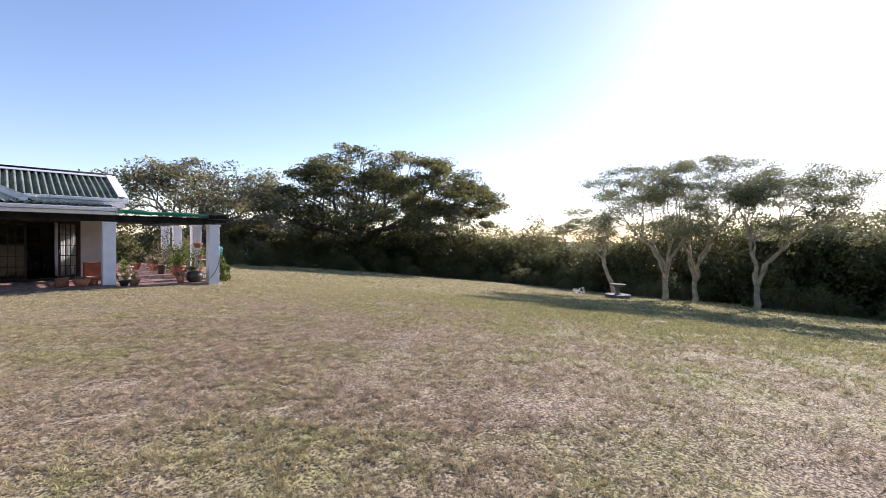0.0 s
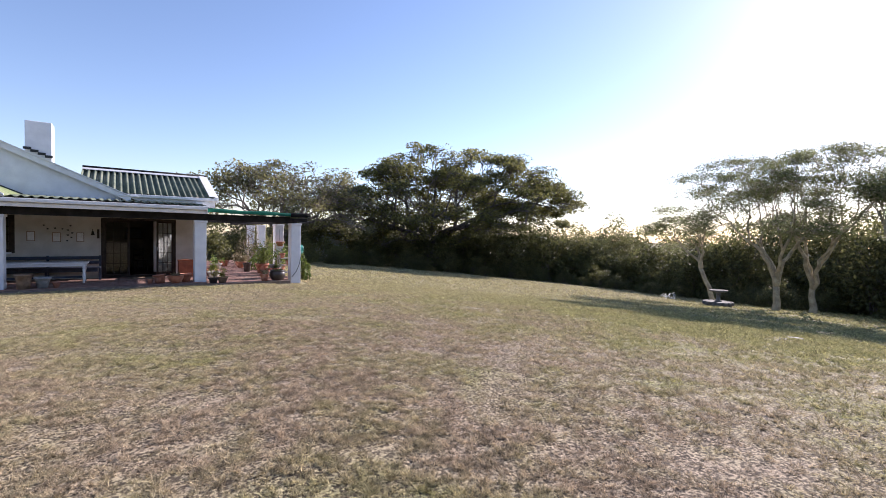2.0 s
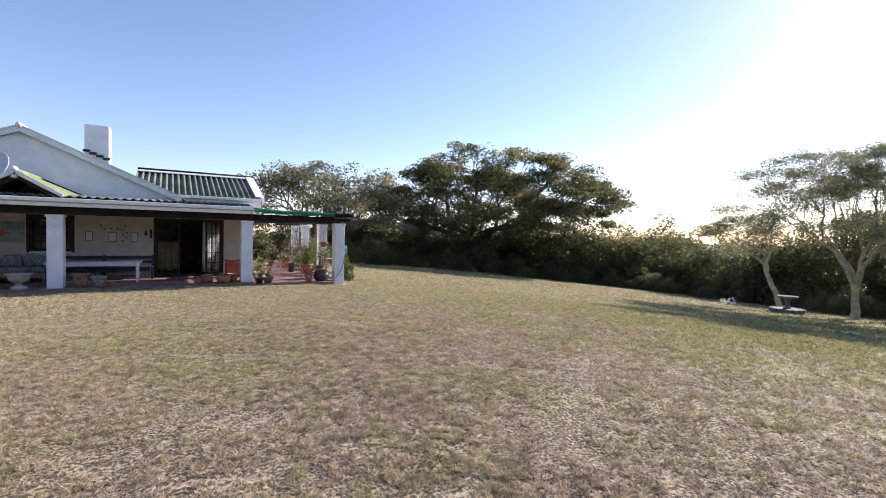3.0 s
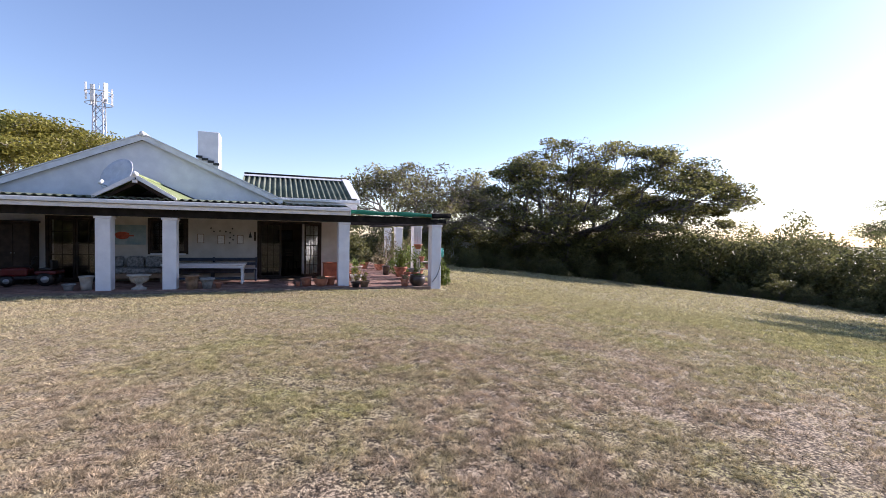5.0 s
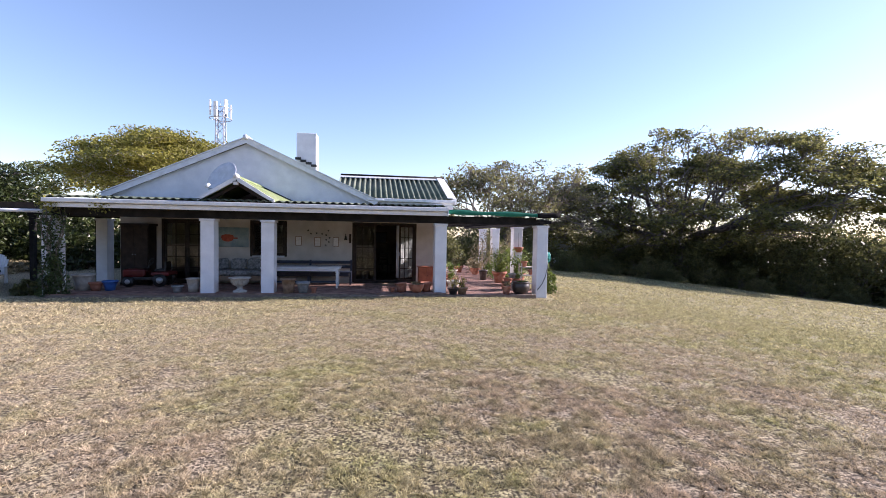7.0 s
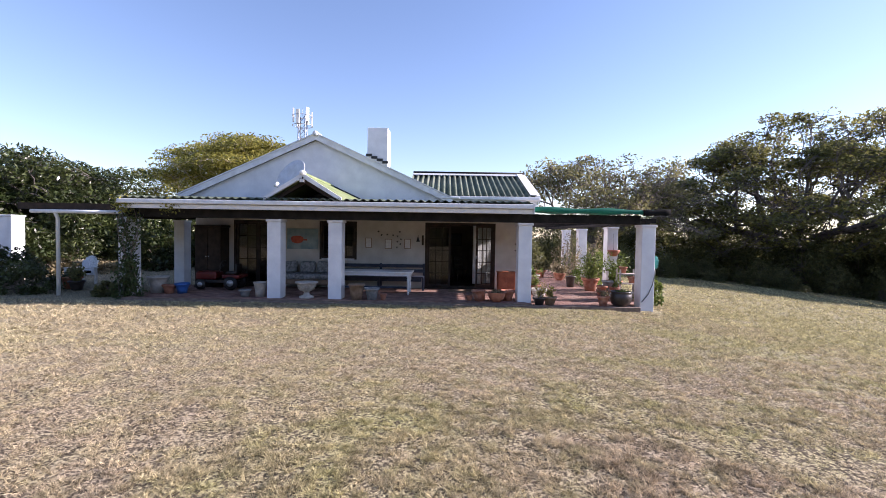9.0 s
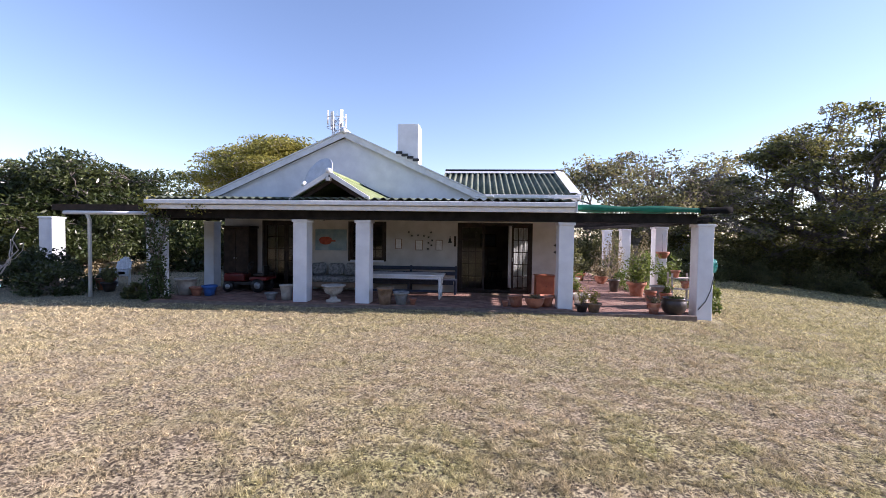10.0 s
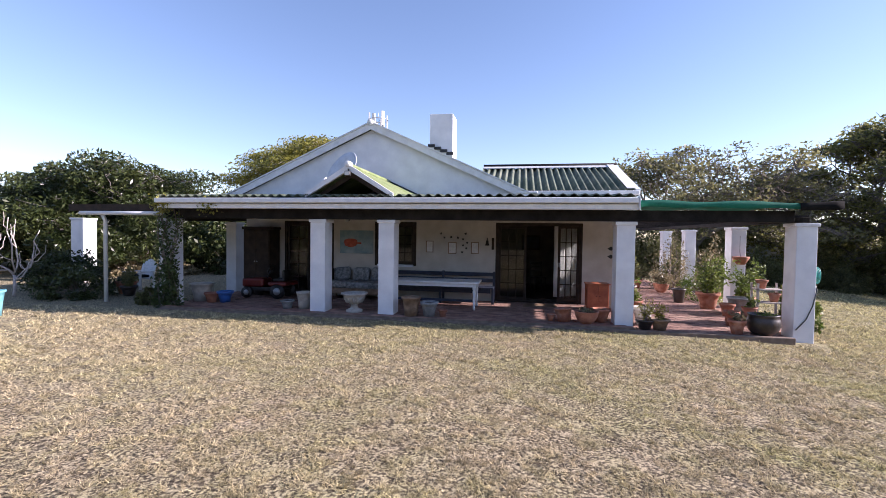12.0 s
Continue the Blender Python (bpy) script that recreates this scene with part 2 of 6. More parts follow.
def lawn_material(name, blades):
    """Patchy winter lawn: tan thatch, dull green and worn pinkish earth in patches."""
    m = bpy.data.materials.new(name)
    m.use_nodes = True
    n, l = m.node_tree.nodes, m.node_tree.links
    b = n["Principled BSDF"]
    geo = n.new("ShaderNodeNewGeometry")

    def noise_at(scale, detail=4.0):
        q = n.new("ShaderNodeTexNoise")
        q.inputs["Scale"].default_value, q.inputs["Detail"].default_value = scale, detail
        l.new(geo.outputs["Position"], q.inputs["Vector"])
        return q.outputs["Fac"]

    def span(v, lo, hi, a=0.0, c=1.0):
        q = n.new("ShaderNodeMapRange")
        for key, val in (("From Min", lo), ("From Max", hi), ("To Min", a), ("To Max", c)):
            q.inputs[key].default_value = val
        l.new(v, q.inputs["Value"])
        return q.outputs[0]

    def blend(f, a, c):
        q = n.new("ShaderNodeMixRGB")
        l.new(f, q.inputs[0])
        for i, v in ((1, a), (2, c)):
            if isinstance(v, tuple):
                q.inputs[i].default_value = (*v, 1)
            else:
                l.new(v, q.inputs[i])
        return q.outputs[0]

    def add(a, c):
        q = n.new("ShaderNodeMath")
        q.operation = "ADD"
        q.use_clamp = True
        l.new(a, q.inputs[0])
        l.new(c, q.inputs[1])
        return q.outputs[0]

    sep = n.new("ShaderNodeSeparateXYZ")
    l.new(geo.outputs["Position"], sep.inputs[0])
    fine = span(noise_at(80 if not blades else 9, 6), 0.35, 0.65)
    tan = blend(fine, (0.27, 0.203, 0.147), (0.57, 0.447, 0.328))
    green = blend(fine, (0.22, 0.21, 0.09), (0.49, 0.452, 0.205))
    # the lawn is greener towards the trees and towards the house front
    east = span(sep.outputs["X"], 1, 14, 0.15, 1.0)
    patches = span(noise_at(0.42, 5), 0.45, 0.66, 0.0, 0.6)
    mid = span(noise_at(2.6, 4), 0.45, 0.70, 0.0, 0.4)
    north = span(sep.outputs["Y"], 6, 16, 0.0, 0.35)
    g = add(add(add(patches, east), mid), north)
    col = blend(g, tan, green)
    # front-lit brightness painted into the colour, growing towards the west and the house
    lit_lift = add(span(sep.outputs["X"], -1, -13, 0.0, 0.5), span(sep.outputs["Y"], 7, 15, 0.0, 0.35))
    col = blend(lit_lift, col, blend(fine, (0.36, 0.30, 0.18), (0.66, 0.57, 0.37)))
    bare = span(noise_at(0.75, 6), 0.60, 0.74, 0.0, 0.45 if not blades else 0.25)
    col = blend(bare, col, (0.38, 0.285, 0.225))
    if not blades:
        # dark specks painted into the soil as the shade between tufts
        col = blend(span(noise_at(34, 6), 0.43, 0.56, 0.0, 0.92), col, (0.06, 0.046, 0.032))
    else:
        hv = n.new("ShaderNodeHueSaturation")
        l.new(span(geo.outputs["Random Per Island"], 0, 1, 0.42, 1.7), hv.inputs["Value"])
        l.new(col, hv.inputs["Color"])
        col = hv.outputs[0]
    l.new(col, b.inputs["Base Color"])
    b.inputs["Roughness"].default_value, b.inputs["Specular IOR Level"].default_value = 0.9, 0.15
    if not blades:
        bp = n.new("ShaderNodeBump")
        bp.inputs["Strength"].default_value, bp.inputs["Distance"].default_value = 1.0, 0.06
        l.new(add(noise_at(38, 8), noise_at(5, 3)), bp.inputs["Height"])
        l.new(bp.outputs[0], b.inputs["Normal"])
    else:
        tr, ms = n.new("ShaderNodeBsdfTranslucent"), n.new("ShaderNodeMixShader")
        l.new(col, tr.inputs[0])
        ms.inputs[0].default_value = 0.35
        l.new(b.outputs[0], ms.inputs[1])
        l.new(tr.outputs[0], ms.inputs[2])
        l.new(ms.outputs[0], n["Material Output"].inputs["Surface"])
    return m


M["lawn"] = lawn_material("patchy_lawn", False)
M["blades"] = lawn_material("lawn_blades", True)


# ---- mesh tools ----
def thing(name, label, category, group="", kind="", at=(0, 0, 0)):
    e = new(name)
    e.empty_display_size = 0.1
    e.location = at
    return tagged(e, label, category, group, kind)


def finish(name, me, mat, parent=None, label="", smooth=False):
    if mat is not None:
        me.materials.append(M[mat] if isinstance(mat, str) else mat)
    if smooth:
        me.shade_smooth()
    ob = new(name, me)
    if parent is not None:
        ob.parent = parent
    if label:
        tagged(ob, label)
    return ob


def part(name, bm, mat, parent=None, label="", smooth=False):
    bmesh.ops.recalc_face_normals(bm, faces=bm.faces)
    me = bpy.data.meshes.new(name)
    bm.to_mesh(me)
    bm.free()
    return finish(name, me, mat, parent, label, smooth)


def raw(name, verts, faces, mat, parent=None, label="", smooth=False):
    me = bpy.data.meshes.new(name)
    me.from_pydata([tuple(v) for v in verts], [], faces)
    me.update()
    return finish(name, me, mat, parent, label, smooth)


def box(bm, x0, x1, y0, y1, z0, z1, bevel=0.0, m=None):
    v = [bm.verts.new((x, y, z)) for x in (x0, x1) for y in (y0, y1) for z in (z0, z1)]
    f = [bm.faces.new([v[i] for i in q]) for q in ((0, 1, 3, 2), (4, 6, 7, 5), (0, 4, 5, 1), (2, 3, 7, 6), (0, 2, 6, 4), (1, 5, 7, 3))]
    if bevel:
        es = list({e for q in f for e in q.edges})
        r = bmesh.ops.bevel(bm, geom=es, offset=bevel, segments=2, profile=0.5, affect="EDGES")
        v = list({w for q in r["faces"] for w in q.verts} | {w for w in v if w.is_valid})
    if m is not None:
        bmesh.ops.transform(bm, matrix=m, verts=[w for w in v if w.is_valid])
    return v


def cbox(x0, x1, y0, y1, z0, z1, bevel=0.0, m=None):
    bm = bmesh.new()
    box(bm, x0, x1, y0, y1, z0, z1, bevel, m)
    return bm


def prism(bm, outline, y0, y1):
    """An outline in x and z, pushed through from y0 to y1."""
    a = [bm.verts.new((x, y0, z)) for x, z in outline]
    c = [bm.verts.new((x, y1, z)) for x, z in outline]
    bm.faces.new(a)
    bm.faces.new(c[::-1])
    k = len(a)
    for i in range(k):
        bm.faces.new((a[i], a[(i + 1) % k], c[(i + 1) % k], c[i]))


def lathe(bm, profile, at=(0, 0, 0), seg=20, sx=1.0, sy=1.0):
    rings = []
    for r, z in profile:
        rings.append([bm.verts.new((at[0] + sx * r * math.cos(2 * math.pi * i / seg), at[1] + sy * r * math.sin(2 * math.pi * i / seg), at[2] + z)) for i in range(seg)])
    for a, c in zip(rings, rings[1:]):
        for i in range(seg):
            bm.faces.new((a[i], a[(i + 1) % seg], c[(i + 1) % seg], c[i]))
    bm.faces.new(rings[0][::-1])
    bm.faces.new(rings[-1])


def tube_data(points, radii, seg, verts, faces):
    """Adds a tapered tube to the lists of vertices and faces."""
    base = len(verts)
    k = len(points)
    for i, (p, r) in enumerate(zip(points, radii)):
        d = (points[min(i + 1, k - 1)] - points[max(i - 1, 0)])
        d = d.normalized() if d.length > 1e-6 else Vector((0, 0, 1))
        u = d.cross(Vector((0.31, 0.83, 0.11)))
        u = u.normalized() if u.length > 1e-4 else d.orthogonal().normalized()
        w = d.cross(u)
        for j in range(seg):
            a = 2 * math.pi * j / seg
            verts.append(p + r * (math.cos(a) * u + math.sin(a) * w))
    for i in range(k - 1):
        for j in range(seg):
            a, c = base + i * seg + j, base + i * seg + (j + 1) % seg
            faces.append((a, c, c + seg, a + seg))
    faces.append(tuple(base + j for j in range(seg))[::-1])
    faces.append(tuple(base + (k - 1) * seg + j for j in range(seg)))


def tube(name, points, radii, mat, parent=None, label="", seg=8):
    v, f = [], []
    if not isinstance(radii, (list, tuple)):
        radii = [radii] * len(points)
    tube_data([Vector(p) for p in points], radii, seg, v, f)
    return raw(name, v, f, mat, parent, label, True)


def leaf_mesh(name, centres, size, mat, parent, rng, aspect=0.5, label="", flat=0.0, jitter=0.35):
    """Many small leaves: each a folded lozenge of its own, turned at random; flat: how far they lie level."""
    c = np.asarray(centres, dtype=float)
    k = len(c)
    a = rng.normal(size=(k, 3))
    a[:, 2] *= 1 - flat
    a /= np.linalg.norm(a, axis=1)[:, None]
    b = rng.normal(size=(k, 3))
    b[:, 2] *= 1 - flat
    b -= (b * a).sum(1)[:, None] * a
    b /= np.linalg.norm(b, axis=1)[:, None]
    n = np.cross(a, b)
    s = (size * (1 + jitter * rng.uniform(-1, 1, k)))[:, None]
    v = np.empty((k, 4, 3))
    v[:, 0] = c - a * s
    v[:, 1] = c + b * s * aspect + n * s * 0.18
    v[:, 2] = c + a * s
    v[:, 3] = c - b * s * aspect + n * s * 0.18
    me = bpy.data.meshes.new(name)
    me.vertices.add(4 * k)
    me.vertices.foreach_set("co", v.ravel())
    me.loops.add(4 * k)
    me.loops.foreach_set("vertex_index", np.arange(4 * k, dtype=np.int32))
    me.polygons.add(k)
    me.polygons.foreach_set("loop_start", np.arange(0, 4 * k, 4, dtype=np.int32))
    me.update(calc_edges=True)
    me.validate()
    return finish(name, me, mat, parent, label)


# ---- ground ----
def ground_z(x, y):
    """The lawn: nearly level along the walk and at the house, falling away to the east."""
    x, y = np.asarray(x, dtype=float), np.asarray(y, dtype=float)
    s = np.clip((y - 7) / 9.5, 0, 1)
    z = -0.03 - 0.20 * s * s * (3 - 2 * s)
    e = np.clip(x, -40, 62)
    z = z - 0.089 * 1.5 * np.log1p(np.exp((e - 2.0) / 1.5))
    return z


def gz(x, y):
    return float(ground_z(x, y))


def lawn_bumps(x, y):
    """Gentle unevenness of the turf, in metres."""
    return 0.012 * np.sin(2.1 * x + 1.3 * np.sin(1.7 * y)) * np.cos(1.9 * y + 0.7) + 0.007 * np.sin(5.3 * x + 2.0 * np.sin(3.1 * y))


def noise_grid(x, y):
    return 0.5 + 0.25 * np.sin(1.3 * x + 2.1 * np.sin(0.9 * y)) + 0.25 * np.sin(2.3 * y + 1.7 * np.sin(1.1 * x + 2))


def cells(x, y, size, seed):
    """Smooth random values between 0 and 1 on a lattice of that cell size."""
    u, w = x / size, y / size
    i, j = np.floor(u), np.floor(w)
    fu, fw = u - i, w - j
    fu, fw = fu * fu * (3 - 2 * fu), fw * fw * (3 - 2 * fw)

    def at(p, q):
        h = np.sin(p * 127.1 + q * 311.7 + seed * 74.7) * 43758.5453
        return h - np.floor(h)
    return (at(i, j) * (1 - fu) + at(i + 1, j) * fu) * (1 - fw) + (at(i, j + 1) * (1 - fu) + at(i + 1, j + 1) * fu) * fw


def build_ground():
    def axis(lo, hi, mid):
        u = np.linspace(-1, 1, 341)
        return mid + np.sinh(u * 5.2) / np.sinh(5.2) * np.where(u < 0, mid - lo, hi - mid)
    xs, ys = axis(-900, 900, 2.0), axis(-900, 900, 10.0)
    gx, gy = np.meshgrid(xs, ys)
    z = ground_z(gx, gy)
    z = z + lawn_bumps(gx, gy) * np.exp(-((gx - 2) ** 2 + (gy - 8) ** 2) / 40 ** 2)
    k = len(xs)
    v = np.stack([gx, gy, z], -1).reshape(-1, 3)
    f = [(j * k + i, j * k + i + 1, (j + 1) * k + i + 1, (j + 1) * k + i) for j in range(k - 1) for i in range(k - 1)]
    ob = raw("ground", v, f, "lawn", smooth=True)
    tagged(ob, "patchy dry winter lawn sloping down towards the trees", "lawn", kind="structure")


def build_grass(name, seed, count, per, bearings, near, reach):
    """Short tufts of dry and green blades over the lawn beside the walk."""
    rng = np.random.default_rng(seed)
    s = rng.uniform(-0.1, 1.05, count)
    ang = np.radians(rng.uniform(bearings[0], bearings[1], count))
    d = near + reach * rng.uniform(size=count) ** 1.5
    x, y = -3.4 + 0.3 * s + d * np.cos(ang), -2.3 + 9.3 * s + d * np.sin(ang)
    tuft = 0.7 * cells(x, y, 0.055, 1) + 0.3 * cells(x, y, 0.15, 2)
    keep = ((y < 16.6) | (x > 2.9)) & (noise_grid(x, y) < 0.78 + 0.3 * rng.uniform(size=count)) & (tuft > 0.30 + 0.22 * rng.uniform(size=count))
    x, y, d, tuft = x[keep], y[keep], d[keep], tuft[keep]
    k = len(x)
    off = np.hypot(x + 3.3, y - np.clip(y, -2.3, 7.0))
    grow = np.clip(off / 6.5, 0.6, 4.0)
    tilt = rng.normal(size=(k, 2)) * 0.5
    x, y, grow, tilt, tuft = (np.repeat(a, per, axis=0) for a in (x, y, grow, tilt, tuft))
    k = len(x)
    x, y = x + rng.normal(size=k) * 0.013 * grow, y + rng.normal(size=k) * 0.013 * grow
    z = ground_z(x, y) + lawn_bumps(x, y)
    h = rng.uniform(0.016, 0.044, k) * np.sqrt(grow) * (0.6 + 1.1 * np.clip((tuft - 0.35) / 0.4, 0, 1))
    t = tilt + rng.normal(size=(k, 2)) * 0.85
    turn = rng.uniform(0, math.pi, k)
    w = rng.uniform(0.0035, 0.0085, k) * grow
    v = np.empty((k, 3, 3))
    v[:, 0] = np.stack([x - w * np.cos(turn), y - w * np.sin(turn), z - 0.004], 1)
    v[:, 1] = np.stack([x + w * np.cos(turn), y + w * np.sin(turn), z - 0.004], 1)
    v[:, 2] = np.stack([x + h * t[:, 0], y + h * t[:, 1], z + h * 0.8], 1)
    me = bpy.data.meshes.new(name)
    me.vertices.add(3 * k)
    me.vertices.foreach_set("co", v.ravel())
    me.loops.add(3 * k)
    me.loops.foreach_set("vertex_index", np.arange(3 * k, dtype=np.int32))
    me.polygons.add(k)
    me.polygons.foreach_set("loop_start", np.arange(0, 3 * k, 3, dtype=np.int32))
    me.update(calc_edges=True)
    tagged(finish(name, me, "blades"), "short dry tan and dull green grass blades on the lawn", "grass", kind="stuff")


build_ground()
build_grass("grass", 5, 270000, 5, (-15, 165), 2.0, 15.0)
build_grass("near_grass", 7, 85000, 5, (0, 145), 1.4, 4.6)
build_grass("far_grass", 6, 80000, 3, (-20, 75), 13.0, 30.0)


# ---- trees ----
def curve(a, b, sag, rng, k=5, wob=0.06):
    """A wavering line from a to b that first follows the direction sag."""
    pts = []
    length = (b - a).length
    c = a + sag
    for i in range(k + 1):
        t = i / k
        p = (1 - t) ** 2 * a + 2 * t * (1 - t) * c + t * t * b
        if 0 < i < k:
            p = p + Vector(rng.normal(size=3)) * wob * length / k
        pts.append(p)
    return pts


def make_tree(name, label, base, trunk_h, trunk_r, limbs, clumps, leaf, bark, leafmat, seed, lean=(0, 0), leaves_per=90, clump_r=0.9,
              flat=0.3, aspect=0.5, twig=0.03, category="tree", group="", clump_flat=0.55, bare=0.0, twigs=4):
    """clumps: crown clump centres relative to the base; limbs: how many main limbs carry them."""
    rng = np.random.default_rng(seed)
    t = thing(name, label, category, group, at=base)
    top = Vector((lean[0], lean[1], trunk_h))
    tp = curve(Vector((0, 0, -0.15)), top, Vector((lean[0] * 0.25, lean[1] * 0.25, trunk_h * 0.5)), rng, 6, 0.10)
    v, f = [], []
    tube_data(tp, [trunk_r * (1.35 if i == 0 else 1.08 - 0.06 * i) for i in range(7)], 12, v, f)
    raw("trunk", v, f, bark, t, smooth=True)
    c = np.asarray(clumps, dtype=float)
    # group the clumps into limbs by their bearing, then fork each limb again and again towards its clumps
    ang = np.arctan2(c[:, 1] - lean[1], c[:, 0] - lean[0]) + rng.normal(size=len(c)) * 0.12
    limb_of = ((ang + math.pi) / (2 * math.pi) * limbs).astype(int) % limbs
    bv, bf = [], []

    def fork_on(start, way, idx, r):
        if len(idx) == 1:
            goal = Vector(c[idx[0]])
            span_ = (goal - start).length
            bp = curve(start, goal, way * span_ * 0.35, rng, 4, 0.14)
            tube_data(bp, [max(twig, r * (1 - 0.2 * w)) for w in range(5)], 4, bv, bf)
            for _ in range(twigs):
                tip = goal + Vector(rng.normal(size=3) * (clump_r, clump_r, clump_r * clump_flat)) * 0.8
                q = bp[int(rng.integers(2, 5))]
                tube_data(curve(q, tip, (tip - q) * 0.4, rng, 3, 0.15), [twig, twig * 0.8, twig * 0.6, twig * 0.4], 3, bv, bf)
            return
        off = c[idx] - np.array(start)
        off = off / np.maximum(np.linalg.norm(off, axis=1)[:, None], 0.05)
        off = off - off.mean(0)
        axis = np.linalg.svd(off, full_matrices=False)[2][0]
        order = np.argsort(off @ axis)
        cut = max(1, min(len(idx) - 1, int(round(len(idx) * rng.uniform(0.35, 0.65)))))
        for g in (idx[order[:cut]], idx[order[cut:]]):
            mid = Vector(c[g].mean(0))
            node = start.lerp(mid, rng.uniform(0.34, 0.5)) if len(g) > 1 else start
            rg = max(twig, r * (len(g) / len(idx)) ** 0.55)
            out_ = way
            if len(g) > 1:
                step = (node - start).length
                lp = curve(start, node, way * step * 0.4, rng, 4, 0.16)
                tube_data(lp, [r * 0.9 + (rg - r * 0.9) * w / 4 for w in range(5)], 6 if rg > 0.05 else 4, bv, bf)
                out_ = (lp[-1] - lp[-2]).normalized()
            fork_on(node, out_, g, rg)

    for i in range(limbs):
        idx = np.where(limb_of == i)[0]
        if len(idx) == 0:
            continue
        mid = Vector(c[idx].mean(0))
        start = tp[-1] if i % 2 else tp[-2].lerp(tp[-1], 0.6)
        end = start.lerp(mid, 0.42)
        reach = (end - start).length
        lp = curve(start, end, Vector((0, 0, 1)) * reach * 0.3 + (end - start) * 0.2, rng, 6, 0.16)
        r0 = trunk_r * (0.42 if limbs > 4 else 0.66)
        v, f = [], []
        tube_data(lp, [r0 * (1 - 0.06 * q) for q in range(7)], 8, v, f)
        raw("limb", v, f, bark, t, smooth=True)
        fork_on(end, (lp[-1] - lp[-2]).normalized(), idx, r0 * 0.6)
    br = raw("twig_mass", bv, bf, bark, t, smooth=True)
    tagged(br, kind="stuff")
    share = np.where(rng.uniform(size=len(c)) < bare, 0.12, rng.uniform(0.6, 1.2, len(c)))
    many = (leaves_per * share).astype(int)
    pts = np.repeat(c, many, axis=0)
    size = np.repeat(rng.uniform(0.65, 1.25, len(c)), many)[:, None]
    off = rng.normal(size=pts.shape)
    off /= np.maximum(1.0, np.linalg.norm(off, axis=1)[:, None] / 1.5)
    pts = pts + off * np.array([clump_r, clump_r, clump_r * clump_flat]) * size
    cr = leaf_mesh("crown", pts, leaf, leafmat, t, rng, aspect, flat=flat)
    tagged(cr, kind="stuff")
    return t


def dome(rng, count, rx, ry, z0, z1, skin=0.55, lobes=0.22, cx=0.0, cy=0.0):
    """Clump centres in an uneven dome from height z0 to z1."""
    out = []
    seed = rng.uniform(0, 100)
    while len(out) < count:
        d = rng.normal(size=3)
        d[2] = abs(d[2]) * 0.9
        d /= np.linalg.norm(d)
        r = skin + (1 - skin) * rng.uniform() ** 0.6
        r *= 1 + lobes * 2 * noise.noise((d[0] * 1.9 + seed, d[1] * 1.9, d[2] * 1.9))
        out.append((cx + d[0] * rx * r, cy + d[1] * ry * r, z0 + d[2] * (z1 - z0) * r))
    return out


def pads(rng, count, rx, ry, z0, z1, per, size, thick, low, turn=0.0, power=0.5, lobes=0.18, cx=0.0, cy=0.0, deep=0.2):
    """Clump centres gathered in level layered pads, each domed on top, over a broad crown; turn: bearing of its long side."""
    out = []
    seed = rng.uniform(0, 100)
    ct, st = math.cos(turn), math.sin(turn)
    for i in range(count):
        a, q = seed + 2.39996 * i, math.sqrt((i + rng.uniform()) / count)
        edge = 1 + lobes * 1.8 * noise.noise((math.cos(a) * 1.5 + seed, math.sin(a) * 1.5, 0.3))
        depth = min(1.0, rng.exponential(0.30)) if rng.uniform() < 1 - deep else rng.uniform(0.2, 1.0)
        top = (1 - q * q) ** power
        u, w = q * edge * rx * math.cos(a), q * edge * ry * math.sin(a)
        z = z0 + (z1 - z0) * top
        z -= depth * max(0.0, z - low - 0.12 * (z1 - z0) * (1 - q))
        ps = size * rng.uniform(0.65, 1.3)
        for _ in range(max(3, int(per * rng.uniform(0.6, 1.3)))):
            b, p = rng.uniform(0, 2 * math.pi), math.sqrt(rng.uniform())
            uu, ww = u + ps * p * math.cos(b), w + ps * p * math.sin(b)
            out.append((cx + uu * ct - ww * st, cy + uu * st + ww * ct, z + thick * (1 - 1.5 * p * p) + rng.normal() * 0.12))
    return out


